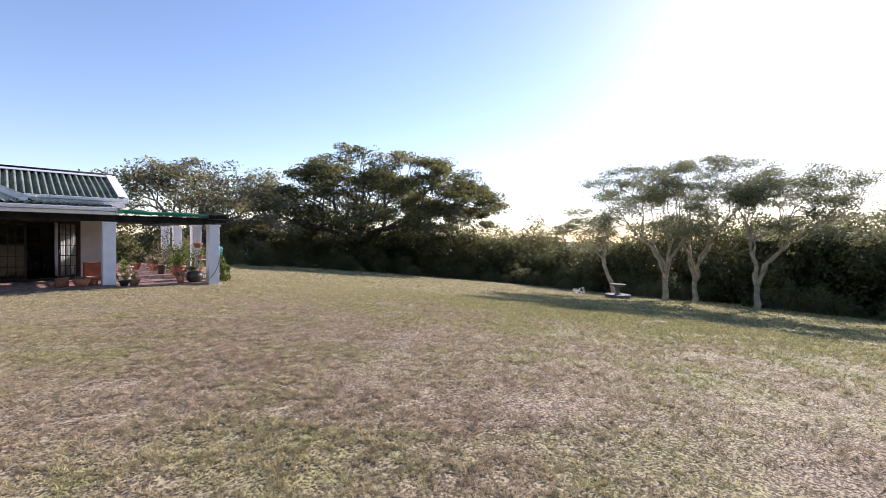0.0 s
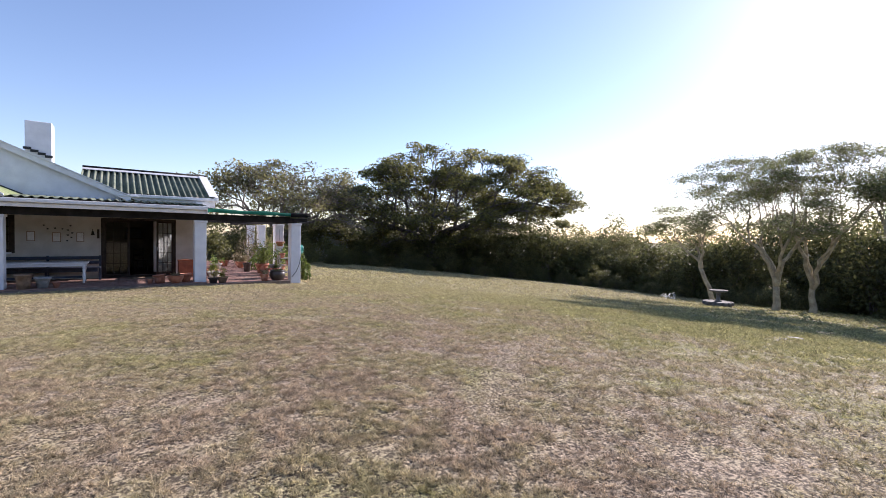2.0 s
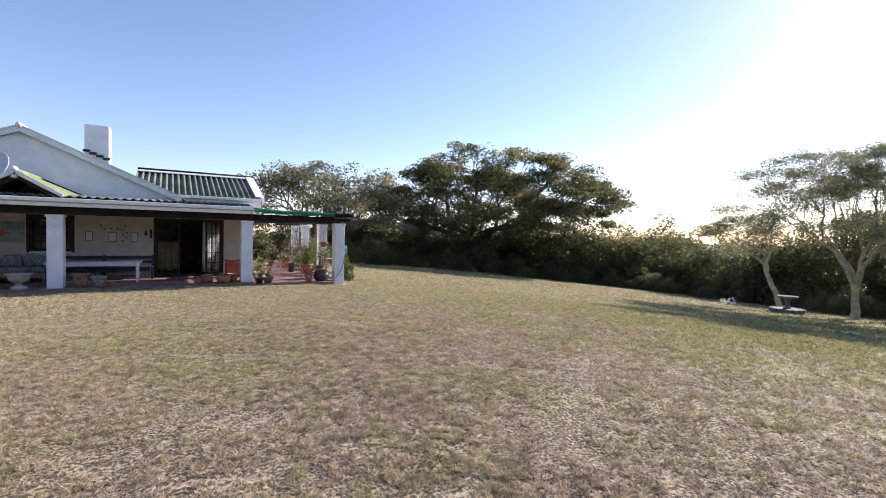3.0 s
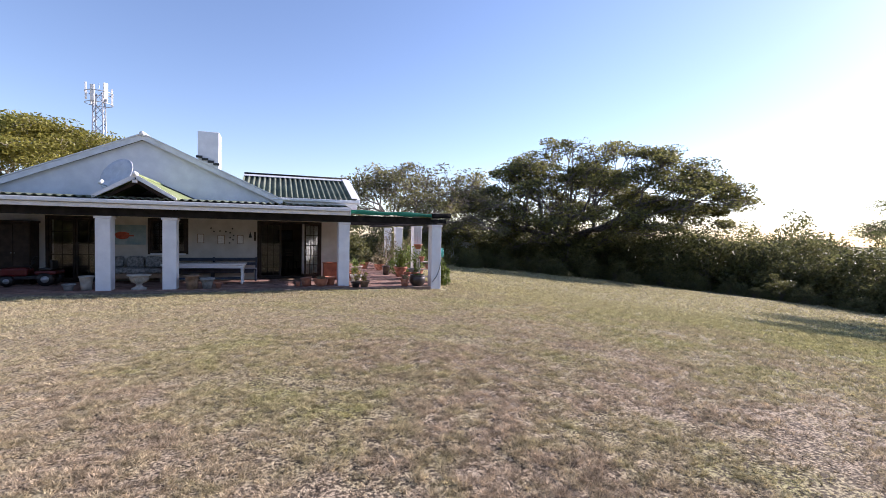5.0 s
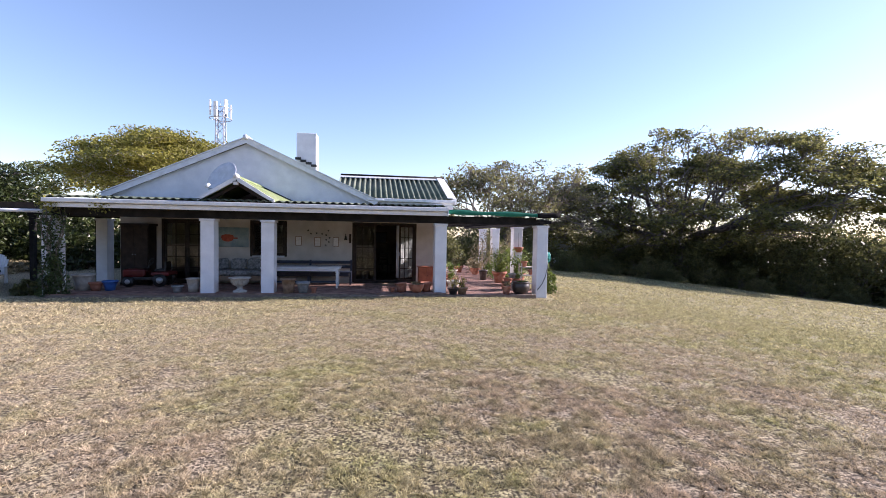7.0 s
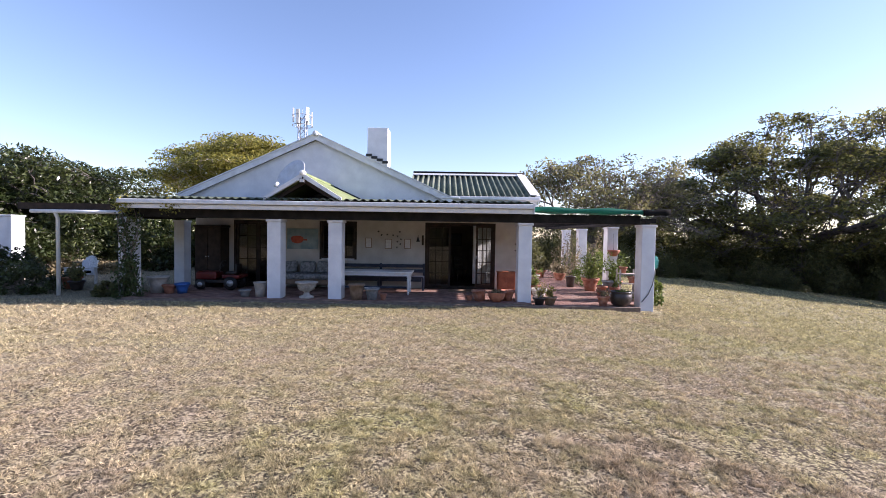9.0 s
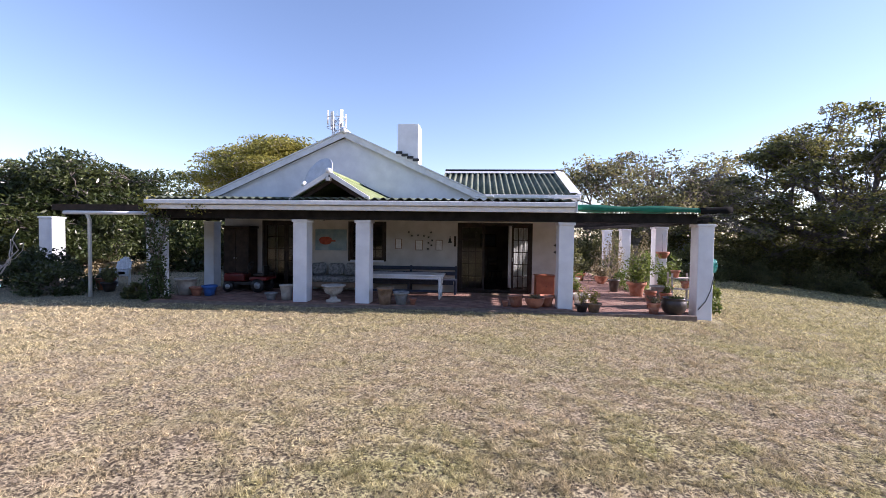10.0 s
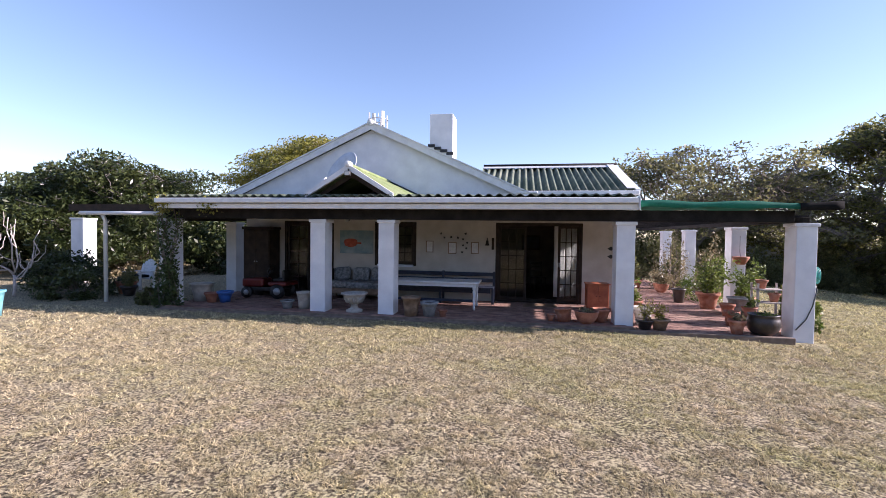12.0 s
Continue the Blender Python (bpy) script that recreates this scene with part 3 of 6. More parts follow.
def plant_trees():
    R = np.random.default_rng
    # the great spreading fig at the far side of the lawn, widest across the view from the house
    b = (27.2, 43.3)
    r = R(11)
    turn = math.atan2(-0.667, 0.745)
    cl = pads(r, 170, 15.6, 9.0, 6.0, 14.2, 7, 1.9, 0.55, 2.4, turn, 0.5, 0.07, cx=1.2, cy=-1.1, deep=0.42)
    make_tree("fig_tree", "huge old spreading fig tree with a dark layered crown", (*b, gz(*b)), 2.6, 0.95, 9, cl, 0.15, "bark", "figleaf", 3,
              lean=(-0.3, 0), leaves_per=125, clump_r=0.75, flat=0.45, twig=0.032, clump_flat=0.42, bare=0.34, twigs=7)
    # the thinner grey tree beside the pergola
    b = (8.9, 41.0)
    r = R(21)
    cl = pads(r, 75, 8.2, 7.0, 4.6, 8.6, 5, 1.4, 0.4, 2.8, 0.0, 0.40, 0.08)
    make_tree("coral_tree", "sparse grey-branched tree with thin yellowing leaves", (*b, gz(*b)), 2.0, 0.42, 8, cl, 0.13, "greybark", "greyleaf", 5,
              leaves_per=62, clump_r=0.62, flat=0.3, twig=0.026, bare=0.3, twigs=5)
    # four pale fever trees on the slope: position, height, spread, trunk radius, shift of the crown, limbs
    rows = [((28.77, 8.64), 9.6, 4.2, 0.21, (-0.3, 1.2), 4), ((31.8, 7.65), 10.7, 4.3, 0.20, (0.2, -0.8), 4), ((30.27, 3.65), 8.9, 3.9, 0.20, (0.2, -1.9), 4), ((27.5, 11.6), 7.0, 2.4, 0.15, (-0.5, 1.8), 3)]
    for i, (b, h, w, tr, off, k) in enumerate(rows):
        r = R(31 + i)
        small = i == 3
        cl = pads(r, 15 if small else 46, w * 0.95, w * 0.95, h * 0.66, h - 0.2, 8, 0.85, 0.22, h * 0.48, 0.0, 0.42, 0.16, cx=off[0], cy=off[1])
        make_tree("fever_tree", "pale yellow-barked thorn tree with a flat feathery crown" if not small else "slender leaning pale-barked thorn tree beside the birdbath",
                  (*b, gz(*b)), 1.5 if not small else 2.4, tr, k, cl, 0.062, "feverbark", "feverleaf", 41 + i, lean=(0.1, 0.1) if not small else (-0.3, 0.8),
                  leaves_per=95 if not small else 95, clump_r=0.5, flat=0.5, aspect=0.4, twig=0.013, group="fever trees on the lawn", clump_flat=0.34, twigs=5)
    # the dense glossy tree at the west end
    b = (-23.5, 26.0)
    r = R(51)
    cl = dome(r, 230, 5.4, 4.4, 0.8, 5.5, 0.72, 0.14)
    make_tree("mango_tree", "dense round tree with large glossy dark leaves", (*b, gz(*b)), 1.3, 0.32, 7, cl, 0.108, "bark", "mangoleaf", 8,
              leaves_per=380, clump_r=0.6, flat=0.1, aspect=0.33, twig=0.02)
    b = (-31.0, 24.0)
    cl = dome(R(53), 140, 6.0, 5.0, 0.8, 4.1, 0.7, 0.2)
    make_tree("mango_tree", "dense round tree with large dark leaves in shade", (*b, gz(*b)), 1.3, 0.32, 7, cl, 0.16, "bark", "mangoleaf", 9,
              leaves_per=200, clump_r=0.75, flat=0.1, aspect=0.33, twig=0.02)
    # the yellow-green canopy behind the house
    b = (-21.5, 46.0)
    cl = pads(R(61), 60, 7.4, 6.6, 6.6, 10.0, 6, 1.7, 0.4, 5.2, 0.0, 0.5, 0.08)
    make_tree("flat_topped_tree", "flat-topped yellow-green thorn tree behind the house", (*b, gz(*b)), 3.2, 0.35, 6, cl, 0.11, "feverbark", "yellowleaf", 10,
              leaves_per=240, clump_r=0.95, flat=0.4, twig=0.02, clump_flat=0.4)


plant_trees()


def make_shrub(name, label, h, w, leaf, leafmat, seed, count=70, per=70, bark="greybark"):
    rng = np.random.default_rng(seed)
    t = thing(name, label, "shrub", "scrub along the lawn's edge")
    cl = dome(rng, count, w, w, 0.05 * h, h, 0.6, 0.25)
    v, f = [], []
    for p in cl[::4]:
        g = Vector(p)
        a = Vector((rng.normal() * 0.12 * w, rng.normal() * 0.12 * w, -0.1))
        tube_data(curve(a, g, Vector((0, 0, h * 0.3)), rng, 4, 0.15), [0.05, 0.04, 0.03, 0.02, 0.012], 4, v, f)
    raw("stem", v, f, bark, t, smooth=True)
    c = np.repeat(np.array(cl), per, axis=0)
    off = rng.normal(size=c.shape)
    off /= np.maximum(1.0, np.linalg.norm(off, axis=1)[:, None] / 1.5)
    c = c + off * np.array([0.16 * w, 0.16 * w, 0.10 * h])
    c[:, 2] = np.abs(c[:, 2])
    cr = leaf_mesh("foliage", c, leaf, leafmat, t, rng, 0.45)
    tagged(cr, kind="stuff")
    return t


def plant_scrub():
    rng = np.random.default_rng(77)
    kinds = [make_shrub("bush", "dark dense scrub bush at the edge of the lawn", 3.6, 2.6, 0.12, "hedgeleaf", 1, 80, 60),
             make_shrub("bush", "olive-green scrub bush at the edge of the lawn", 3.0, 2.4, 0.115, "scrubleaf", 2, 80, 55),
             make_shrub("bush", "tall dark tangled bush under the trees", 5.2, 3.0, 0.135, "hedgeleaf", 3, 100, 62),
             make_shrub("bush", "low grey-green bush with fine leaves", 1.5, 1.6, 0.09, "scrubleaf", 4, 50),
             make_shrub("bush", "broad dark tree-like thicket behind the lawn", 8.0, 5.0, 0.13, "hedgeleaf", 6, 200, 130)]
    # the edge of the lawn, from behind the pergola round to the east
    edge = [(9, 37), (14, 40), (19, 41.5), (24, 39.5), (29, 36.5), (34, 32.5), (37, 27), (37.5, 21), (36.5, 15), (36, 10), (36, 4), (35.5, -3), (34, -11), (30, -20)]
    spots = []
    for (x0, y0), (x1, y1) in zip(edge, edge[1:]):
        k = max(2, int(math.hypot(x1 - x0, y1 - y0) / 2.3))
        for i in range(k):
            t = i / k
            x, y = x0 + (x1 - x0) * t, y0 + (y1 - y0) * t
            tall = 1.0 + 0.35 * max(0.0, min(1.0, (14 - y) / 14))
            d = math.hypot(x - 5, y - 10)
            ux, uy = (x - 5) / d, (y - 10) / d
            west = x < 17.5
            spots.append((x + rng.normal() * 0.5, y + rng.normal() * 0.5, 0, 0.72 if west else 0.85))
            if not west:
                spots.append((x + ux * 4.2 + rng.normal(), y + uy * 4.2 + rng.normal(), 1, tall))
            if i % 2 == 0 and not west:
                spots.append((x + ux * 9 + rng.normal(), y + uy * 9 + rng.normal(), 2, 1.02 * tall))
                spots.append((x - ux * 1.5 + rng.normal() * 0.4, y - uy * 1.5 + rng.normal() * 0.4, 3, 0.8))
    for i in range(20):
        a = radians(-28 + 4.1 * i + rng.normal())
        d = 60 + rng.normal() * 3
        spots.append((-3.5 + d * math.cos(a), d * math.sin(a), 4, rng.uniform(1.1, 1.35) * (1.0 if i < 10 else 0.80)))
    for x, y in [(11, 50), (15, 54), (20, 57), (25, 58), (30, 57), (35, 54), (39, 50), (42, 45), (44, 39), (46, 33), (47, 27)]:
        for q in range(2):
            spots.append((x + rng.normal() * 2 + 3 * q, y + rng.normal() * 2 + 3 * q, 2, 1.0 + 0.2 * q))
    for x, y in [(45, -11), (43.5, -6.5), (45, -2), (44, 2.5), (46, 7), (45, 12)]:
        spots.append((x + rng.normal() * 0.6, y, 4, 1.4 if y < 1 else 1.1))
    # unseen bushes added south and west of the walk to cut low sky light
    for i in range(19):
        a = radians(168 + 8.6 * i)
        spots.append((-5 + 36 * math.cos(a), 2 + 34 * math.sin(a), 2, rng.uniform(1.5, 1.75)))
    # scrub behind the house and towards the west
    for x, y in [(6.5, 36), (5, 33.5), (2.5, 36), (-1, 35), (-5, 36), (-9, 35), (-13, 35), (-17, 34), (-19, 31), (-23, 32), (-27, 31), (-31, 30), (-36, 26), (-40, 20), (-42, 13), (-44, 6)]:
        spots.append((x, y, 0, 0.75))
        spots.append((x + rng.normal() - 1, y + 4, 0, 0.85))
    # each kind's own size; the first spot of a kind takes the bush that was built, the others copies
    size = (0.71, 0.66, 1.03, 0.70, 0.85)
    first = {}
    for x, y, row, grown in spots:
        k = row if row > 2 else (2 if row == 2 or (row == 1 and rng.uniform() < 0.7) else int(rng.integers(0, 2)))
        s = rng.uniform(0.75, 1.2) * grown * size[k]
        m = pose(x, y, gz(x, y) - 0.05, 0, 0, rng.uniform(0, 360)) @ Matrix.Diagonal((s, s, s * rng.uniform(0.85, 1.15), 1))
        if k in first:
            copy_thing(kinds[k], m)
        else:
            first[k] = m
    for k, m in first.items():
        kinds[k].matrix_basis = m


plant_scrub()


# ---- the house ----
WALL_Y, FLOOR, PERGOLA = 19.9, -0.15, -0.22
XL, XR = -11.75, -0.45            # ends of the front wall


def structure(name, bm, mat, label, category="wall"):
    return tagged(part(name, bm, mat), label, category, kind="structure")


def wall_with_holes(name, x0, x1, y0, y1, z0, z1, holes, mat, label):
    """A wall along x, cut by holes (x0, x1, z0, z1) that go through it."""
    bm = bmesh.new()
    xs = sorted({x0, x1, *[h[0] for h in holes], *[h[1] for h in holes]})
    for a, c in zip(xs, xs[1:]):
        cuts = sorted((h[2], h[3]) for h in holes if h[0] <= a and h[1] >= c)
        z = z0
        for lo, hi in cuts:
            if lo > z:
                box(bm, a, c, y0, y1, z, lo)
            z = hi
        if z1 > z:
            box(bm, a, c, y0, y1, z, z1)
    bmesh.ops.remove_doubles(bm, verts=bm.verts, dist=0.0005)
    inner = [f for f in bm.faces if any(f is not g and set(g.verts) == set(f.verts) for e in f.edges for g in e.link_faces)]
    bmesh.ops.delete(bm, geom=list(set(inner)), context="FACES_ONLY")
    return structure(name, bm, mat, label)


DOOR = (-3.82, -1.47, FLOOR, 2.08)
WINDOW = (-7.45, -6.23, 0.80, 2.08)
LEFTDOOR = (-10.40, -8.83, FLOOR, 2.08)
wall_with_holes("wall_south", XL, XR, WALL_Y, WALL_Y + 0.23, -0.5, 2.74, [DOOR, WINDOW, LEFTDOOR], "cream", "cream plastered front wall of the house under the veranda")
# unseen opening added in the east wall so that sunlight reaches the curtain
SUN_SLOT = (20.36, 20.84, 0.5, 2.05)
bm = bmesh.new()
box(bm, XR - 0.23, XR, WALL_Y + 0.23, SUN_SLOT[0], -0.5, 2.9)
box(bm, XR - 0.23, XR, SUN_SLOT[1], 28.6, -0.5, 2.9)
box(bm, XR - 0.23, XR, SUN_SLOT[0], SUN_SLOT[1], -0.5, SUN_SLOT[2])
box(bm, XR - 0.23, XR, SUN_SLOT[0], SUN_SLOT[1], SUN_SLOT[3], 2.9)
structure("wall_east", bm, "plaster", "white plastered side wall of the house")
structure("wall_north", cbox(XL, XR, 28.6, 28.83, -0.5, 2.9), "plaster", "white plastered rear wall of the house")
structure("wall_west", cbox(XL, XL + 0.23, WALL_Y + 0.23, 28.6, -0.5, 2.9), "plaster", "white plastered west wall of the house")
structure("floor_inside", cbox(XL + 0.23, XR - 0.23, WALL_Y + 0.23, 28.6, -0.5, -0.08), "darkwood", "dark floor inside the rooms", "floor")
structure("ceiling_inside", cbox(XL + 0.23, XR - 0.23, WALL_Y + 0.23, 28.6, 2.6, 2.7), "inside", "ceiling inside the rooms, coloured dark for their shade", "ceiling")
structure("wall_inside", cbox(-5.2, -5.08, WALL_Y + 0.23, 28.6, -0.08, 2.6), "inside", "inner wall between the rooms, coloured dark for their shade")
structure("wall_inside_back", cbox(-5.08, XR - 0.23, 24.4, 24.52, -0.08, 2.6), "inside", "inner wall at the back of the living room, coloured dark for its shade")

# partition added to keep the view through the west panes dark
structure("wall_inside_west", cbox(XL + 0.23, -5.2, 23.4, 23.52, -0.08, 2.6), "inside", "added partition behind the front rooms, coloured dark for their shade")
# main gable
AX, AZ, HALF, FOOT = -7.6, 5.0, 4.62, 2.90
bm = bmesh.new()
prism(bm, [(AX - HALF + 0.25, 2.742), (AX + HALF - 0.25, 2.742), (AX + HALF - 0.25, 2.9), (AX, AZ - 0.14), (AX - HALF + 0.25, 2.9)], WALL_Y, WALL_Y + 0.23)
structure("gable", bm, "plaster", "white plastered gable wall above the veranda")


def corrugated(x0, x1, pitch, amp, line, k=6, thick=0.008):
    """A wavy sheet along x; line: the (y, z) of its lower and upper edge."""
    n_ = int((x1 - x0) / pitch * k)
    v, f = [], []
    for side in (0, thick):
        for y, z in line:
            for i in range(n_ + 1):
                x = x0 + (x1 - x0) * i / n_
                v.append((x, y, z + amp * math.cos(2 * math.pi * (x - x0) / pitch) + side))
    w = n_ + 1
    for i in range(n_):
        f.append((i, i + 1, w + i + 1, w + i))
        f.append((2 * w + i, 3 * w + i, 3 * w + i + 1, 2 * w + i + 1))
        f.append((i, 2 * w + i, 2 * w + i + 1, i + 1))
        f.append((w + i, w + i + 1, 3 * w + i + 1, 3 * w + i))
    return v, f


roof = thing("roof", "green corrugated roof of the house with white barge boards", "roof", kind="structure")
# main gable roof: two slopes whose ridge runs back from the gable
SL = (AZ - FOOT) / HALF
for s in (-1, 1):
    v, f = corrugated(WALL_Y - 0.12, 30.0, 0.22, 0.028, [(0.0, AZ), (HALF + 0.15, FOOT - 0.15 * SL)], 4)
    raw("roof_sheet", [(AX + s * y, x, z - 0.02) for x, y, z in v], f, "roof", roof)
    bm = bmesh.new()
    prism(bm, [(AX + s * 0.0, AZ + 0.05), (AX + s * (HALF + 0.05), FOOT + 0.03), (AX + s * (HALF + 0.05), FOOT - 0.17), (AX, AZ - 0.15)], WALL_Y - 0.16, WALL_Y - 0.12)
    part("barge_board", bm, "white", roof, "white barge board")
    bm = bmesh.new()
    prism(bm, [(AX + s * 0.0, AZ + 0.085), (AX + s * (HALF + 0.1), FOOT + 0.055), (AX + s * (HALF + 0.1), FOOT + 0.02), (AX, AZ + 0.045)], WALL_Y - 0.19, WALL_Y + 0.05)
    part("verge_capping", bm, "white", roof, "white verge capping")
tube("ridge_roll", [(AX, WALL_Y - 0.2, AZ + 0.06), (AX, 30.0, AZ + 0.06)], 0.09, "white", roof)
# the wing's roof with its ridge along x
WR = (24.3, 4.33)
WE = (20.9, 3.10)
v, f = corrugated(-4.6, 0.18, 0.225, 0.060, [WE, WR], 8)
raw("wing_sheet", v, f, "roof", roof, "weathered green corrugated sheet", True)
v, f = corrugated(-4.6, 0.18, 0.272, 0.042, [(29.0, 2.98), WR], 6)
raw("wing_sheet_back", v, f, "roof", roof)
tube("wing_ridge", [(-4.6, WR[0], WR[1] + 0.08), (0.28, WR[0], WR[1] + 0.08)], 0.07, "blackbeam", roof, "dark ridge roll")


def slope_strip(name, x0, x1, t0, t1, lift, mat, label):
    """A thin board lying on the wing's front slope, between the shares t0 and t1 of the way up."""
    ends = [(WE[0] + (WR[0] - WE[0]) * t, WE[1] + (WR[1] - WE[1]) * t + lift) for t in (t0, t1)]
    bm = bmesh.new()
    vs = [[bm.verts.new((x, y, z + h)) for y, z in ends for h in (0.0, 0.02)] for x in (x0, x1)]
    for q in vs:
        bm.faces.new((q[0], q[1], q[3], q[2]))
    for i, j in ((0, 1), (1, 3), (3, 2), (2, 0)):
        bm.faces.new((vs[0][i], vs[0][j], vs[1][j], vs[1][i]))
    part(name, bm, mat, roof, label)


slope_strip("ridge_flashing", -4.6, 0.16, 0.90, 0.985, 0.064, "dish", "pale ridge flashing")
slope_strip("verge_flashing", -0.08, 0.158, 0.0, 0.985, 0.088, "white", "broad white verge flashing")
bm = bmesh.new()
side = [(WE[0] - 0.05, WE[1] + 0.06), (WR[0], WR[1] + 0.08), (29.1, WE[1] + 0.06), (29.1, WE[1] - 0.14), (WR[0], WR[1] - 0.14), (WE[0] - 0.05, WE[1] - 0.16)]
a = [bm.verts.new((0.16, y, z)) for y, z in side]
c = [bm.verts.new((0.28, y, z)) for y, z in side]
for i in range(6):
    bm.faces.new((a[i], a[(i + 1) % 6], c[(i + 1) % 6], c[i]))
for q in (a, c):
    bm.faces.new((q[0], q[1], q[4], q[5]))
    bm.faces.new((q[1], q[2], q[3], q[4]))
part("wing_barge", bm, "white", roof, "white barge board")
bm = bmesh.new()
a = [bm.verts.new((XR - 0.02, y, z)) for y, z in ((WALL_Y + 1.2, 2.9), (28.8, 2.9), (WR[0], WR[1] - 0.1))]
c = [bm.verts.new((XR - 0.22, y, z)) for y, z in ((WALL_Y + 1.2, 2.9), (28.8, 2.9), (WR[0], WR[1] - 0.1))]
bm.faces.new(a)
bm.faces.new(c[::-1])
for i in range(3):
    bm.faces.new((a[i], a[(i + 1) % 3], c[(i + 1) % 3], c[i]))
part("wing_gable", bm, "plaster", roof, "white plastered end gable")
part("wing_gutter", cbox(-3.2, 0.24, WE[0] - 0.16, WE[0] - 0.03, 2.99, 3.11, 0.02), "white", roof, "white box gutter")
part("wing_fascia", cbox(-3.1, 0.15, WE[0] - 0.02, WE[0] + 0.02, 2.72, 3.06), "white", roof, "white fascia board")
part("valley_flashing", cbox(-3.30, -2.7, WALL_Y - 0.18, WALL_Y + 0.2, 2.93, 3.0, 0.02), "white", roof, "white flashing end")

# chimney
ch = thing("chimney", "plain white plastered chimney behind the gable", "chimney", at=(-5.69, 21.4, 3.6))
part("shaft", cbox(-0.375, 0.375, -0.4, 0.4, -0.3, 1.98, 0.02), "plaster", ch)
bm = bmesh.new()
for i in range(4):
    box(bm, -0.42 + 0.2 * i, -0.2 + 0.2 * i, -0.45, -0.402, 0.93 - 0.085 * i, 1.02 - 0.085 * i)
part("flashing", bm, "blackmetal", ch, "dark stepped lead flashing")

# veranda roof, gutter and beam
ver = thing("veranda_roof", "low corrugated veranda roof with a white gutter and black beam", "roof", kind="structure")
v, f = corrugated(-12.05, -0.80, 0.222, 0.030, [(16.62, 2.60), (WALL_Y + 0.02, 2.80)], 8)
raw("veranda_sheet", v, f, "roof", ver, "green corrugated sheet", True)
v, f = corrugated(-3.0, -0.80, 0.222, 0.030, [(WALL_Y + 0.03, 2.80), (WE[0] + 0.1, 2.87)], 8)
raw("upper_sheet", v, f, "roof", ver, "green corrugated sheet", True)
part("gutter", cbox(-12.0, -0.80, 16.52, 16.66, 2.43, 2.545, 0.02), "white", ver, "white box gutter")
part("fascia", cbox(-12.0, -0.80, 16.70, 16.73, 2.30, 2.50), "white", ver, "white fascia board")
part("fascia_lip", cbox(-12.0, -0.80, 16.62, 16.70, 2.30, 2.415, 0.01), "white", ver, "white fascia moulding")
part("gutter_end", cbox(-0.80, -0.78, 16.50, 16.74, 2.30, 2.56), "white", ver, "white gutter end")
part("beam", cbox(-12.1, 2.25, 16.98, 17.20, 2.075, 2.31, 0.01), "blackbeam", ver, "black timber beam")
for i in range(13):
    x = -11.6 + 0.88 * i
    if not (-8.6 < x < -6.5):
        part("rafter", cbox(x, x + 0.06, 17.2, WALL_Y, 2.32, 2.46), "blackbeam", ver)
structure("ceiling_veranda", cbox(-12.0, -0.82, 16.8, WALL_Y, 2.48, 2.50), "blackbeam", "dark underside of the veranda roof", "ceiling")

# the small porch gable over the steps
por = thing("porch_gable", "small gabled porch roof with mossy green sheets and white edges", "roof", kind="structure")
PX, PZ = -7.05, 3.27
for s in (-1, 1):
    v, f = corrugated(16.75, WALL_Y, 0.2, 0.02, [(0.0, PZ), (1.05, 2.62)], 6)
    # the sheets widen a little towards the house wall
    raw("porch_sheet", [(PX + s * y * (1 + 0.4 * (x - 16.75) / 3.15), x, z) for x, y, z in v], f, "mossroof", por, "mossy green corrugated sheet")
    tube("valley_lining", [(PX + s * 0.05, WALL_Y - 0.03, PZ + 0.02), (PX + s * 1.47, WALL_Y - 0.03, 2.64)], 0.028, "blackmetal", por, "dark lead lining against the wall", 6)
    bm = bmesh.new()
    prism(bm, [(PX, PZ + 0.05), (PX + s * 1.06, 2.66), (PX + s * 1.06, 2.56), (PX, PZ - 0.09)], 16.66, 16.74)
    part("porch_barge", bm, "white", por, "white barge board")
    bm = bmesh.new()
    prism(bm, [(PX, PZ - 0.1), (PX + s * 1.0, 2.55), (PX + s * 1.0, 2.45), (PX, PZ - 0.22)], 16.90, 16.98)
    part("porch_rafter", bm, "darkwood", por, "dark timber rafter")
tube("porch_ridge", [(PX, 16.7, PZ + 0.03), (PX, WALL_Y, PZ + 0.03)], 0.055, "mossroof", por)
tube("porch_finial", [(PX, 16.62, PZ + 0.05), (PX, 16.78, PZ + 0.05)], 0.072, "white", por, "white ridge end cap", 14)
tube("porch_tie", [(PX - 0.9, 17.0, 2.62), (PX + 0.9, 17.0, 2.62)], 0.05, "darkwood", por, "dark timber tie beam")

# floors
structure("floor_veranda", cbox(-12.1, -0.75, 16.82, WALL_Y + 0.02, -0.6, FLOOR - 0.012), "mortar", "reddish veranda floor of brick pavers", "floor")
structure("floor_pergola", cbox(-0.746, 2.20, 16.82, 30.5, -0.9, PERGOLA - 0.012), "mortar", "red brick paving under the pergola", "floor")
structure("floor_pergola_edge", cbox(2.204, 2.66, 17.46, 30.5, -0.9, PERGOLA - 0.004), "brickstuff", "red brick edge of the pergola paving", "floor")
# the kerb's dark mortar colour carries the shade along the edge
structure("kerb", cbox(-12.1, 2.2, 16.70, 16.82, -0.6, FLOOR - 0.05, 0.015), "mortar", "weathered concrete edge of the veranda, darkened to stand for its shade", "kerb")


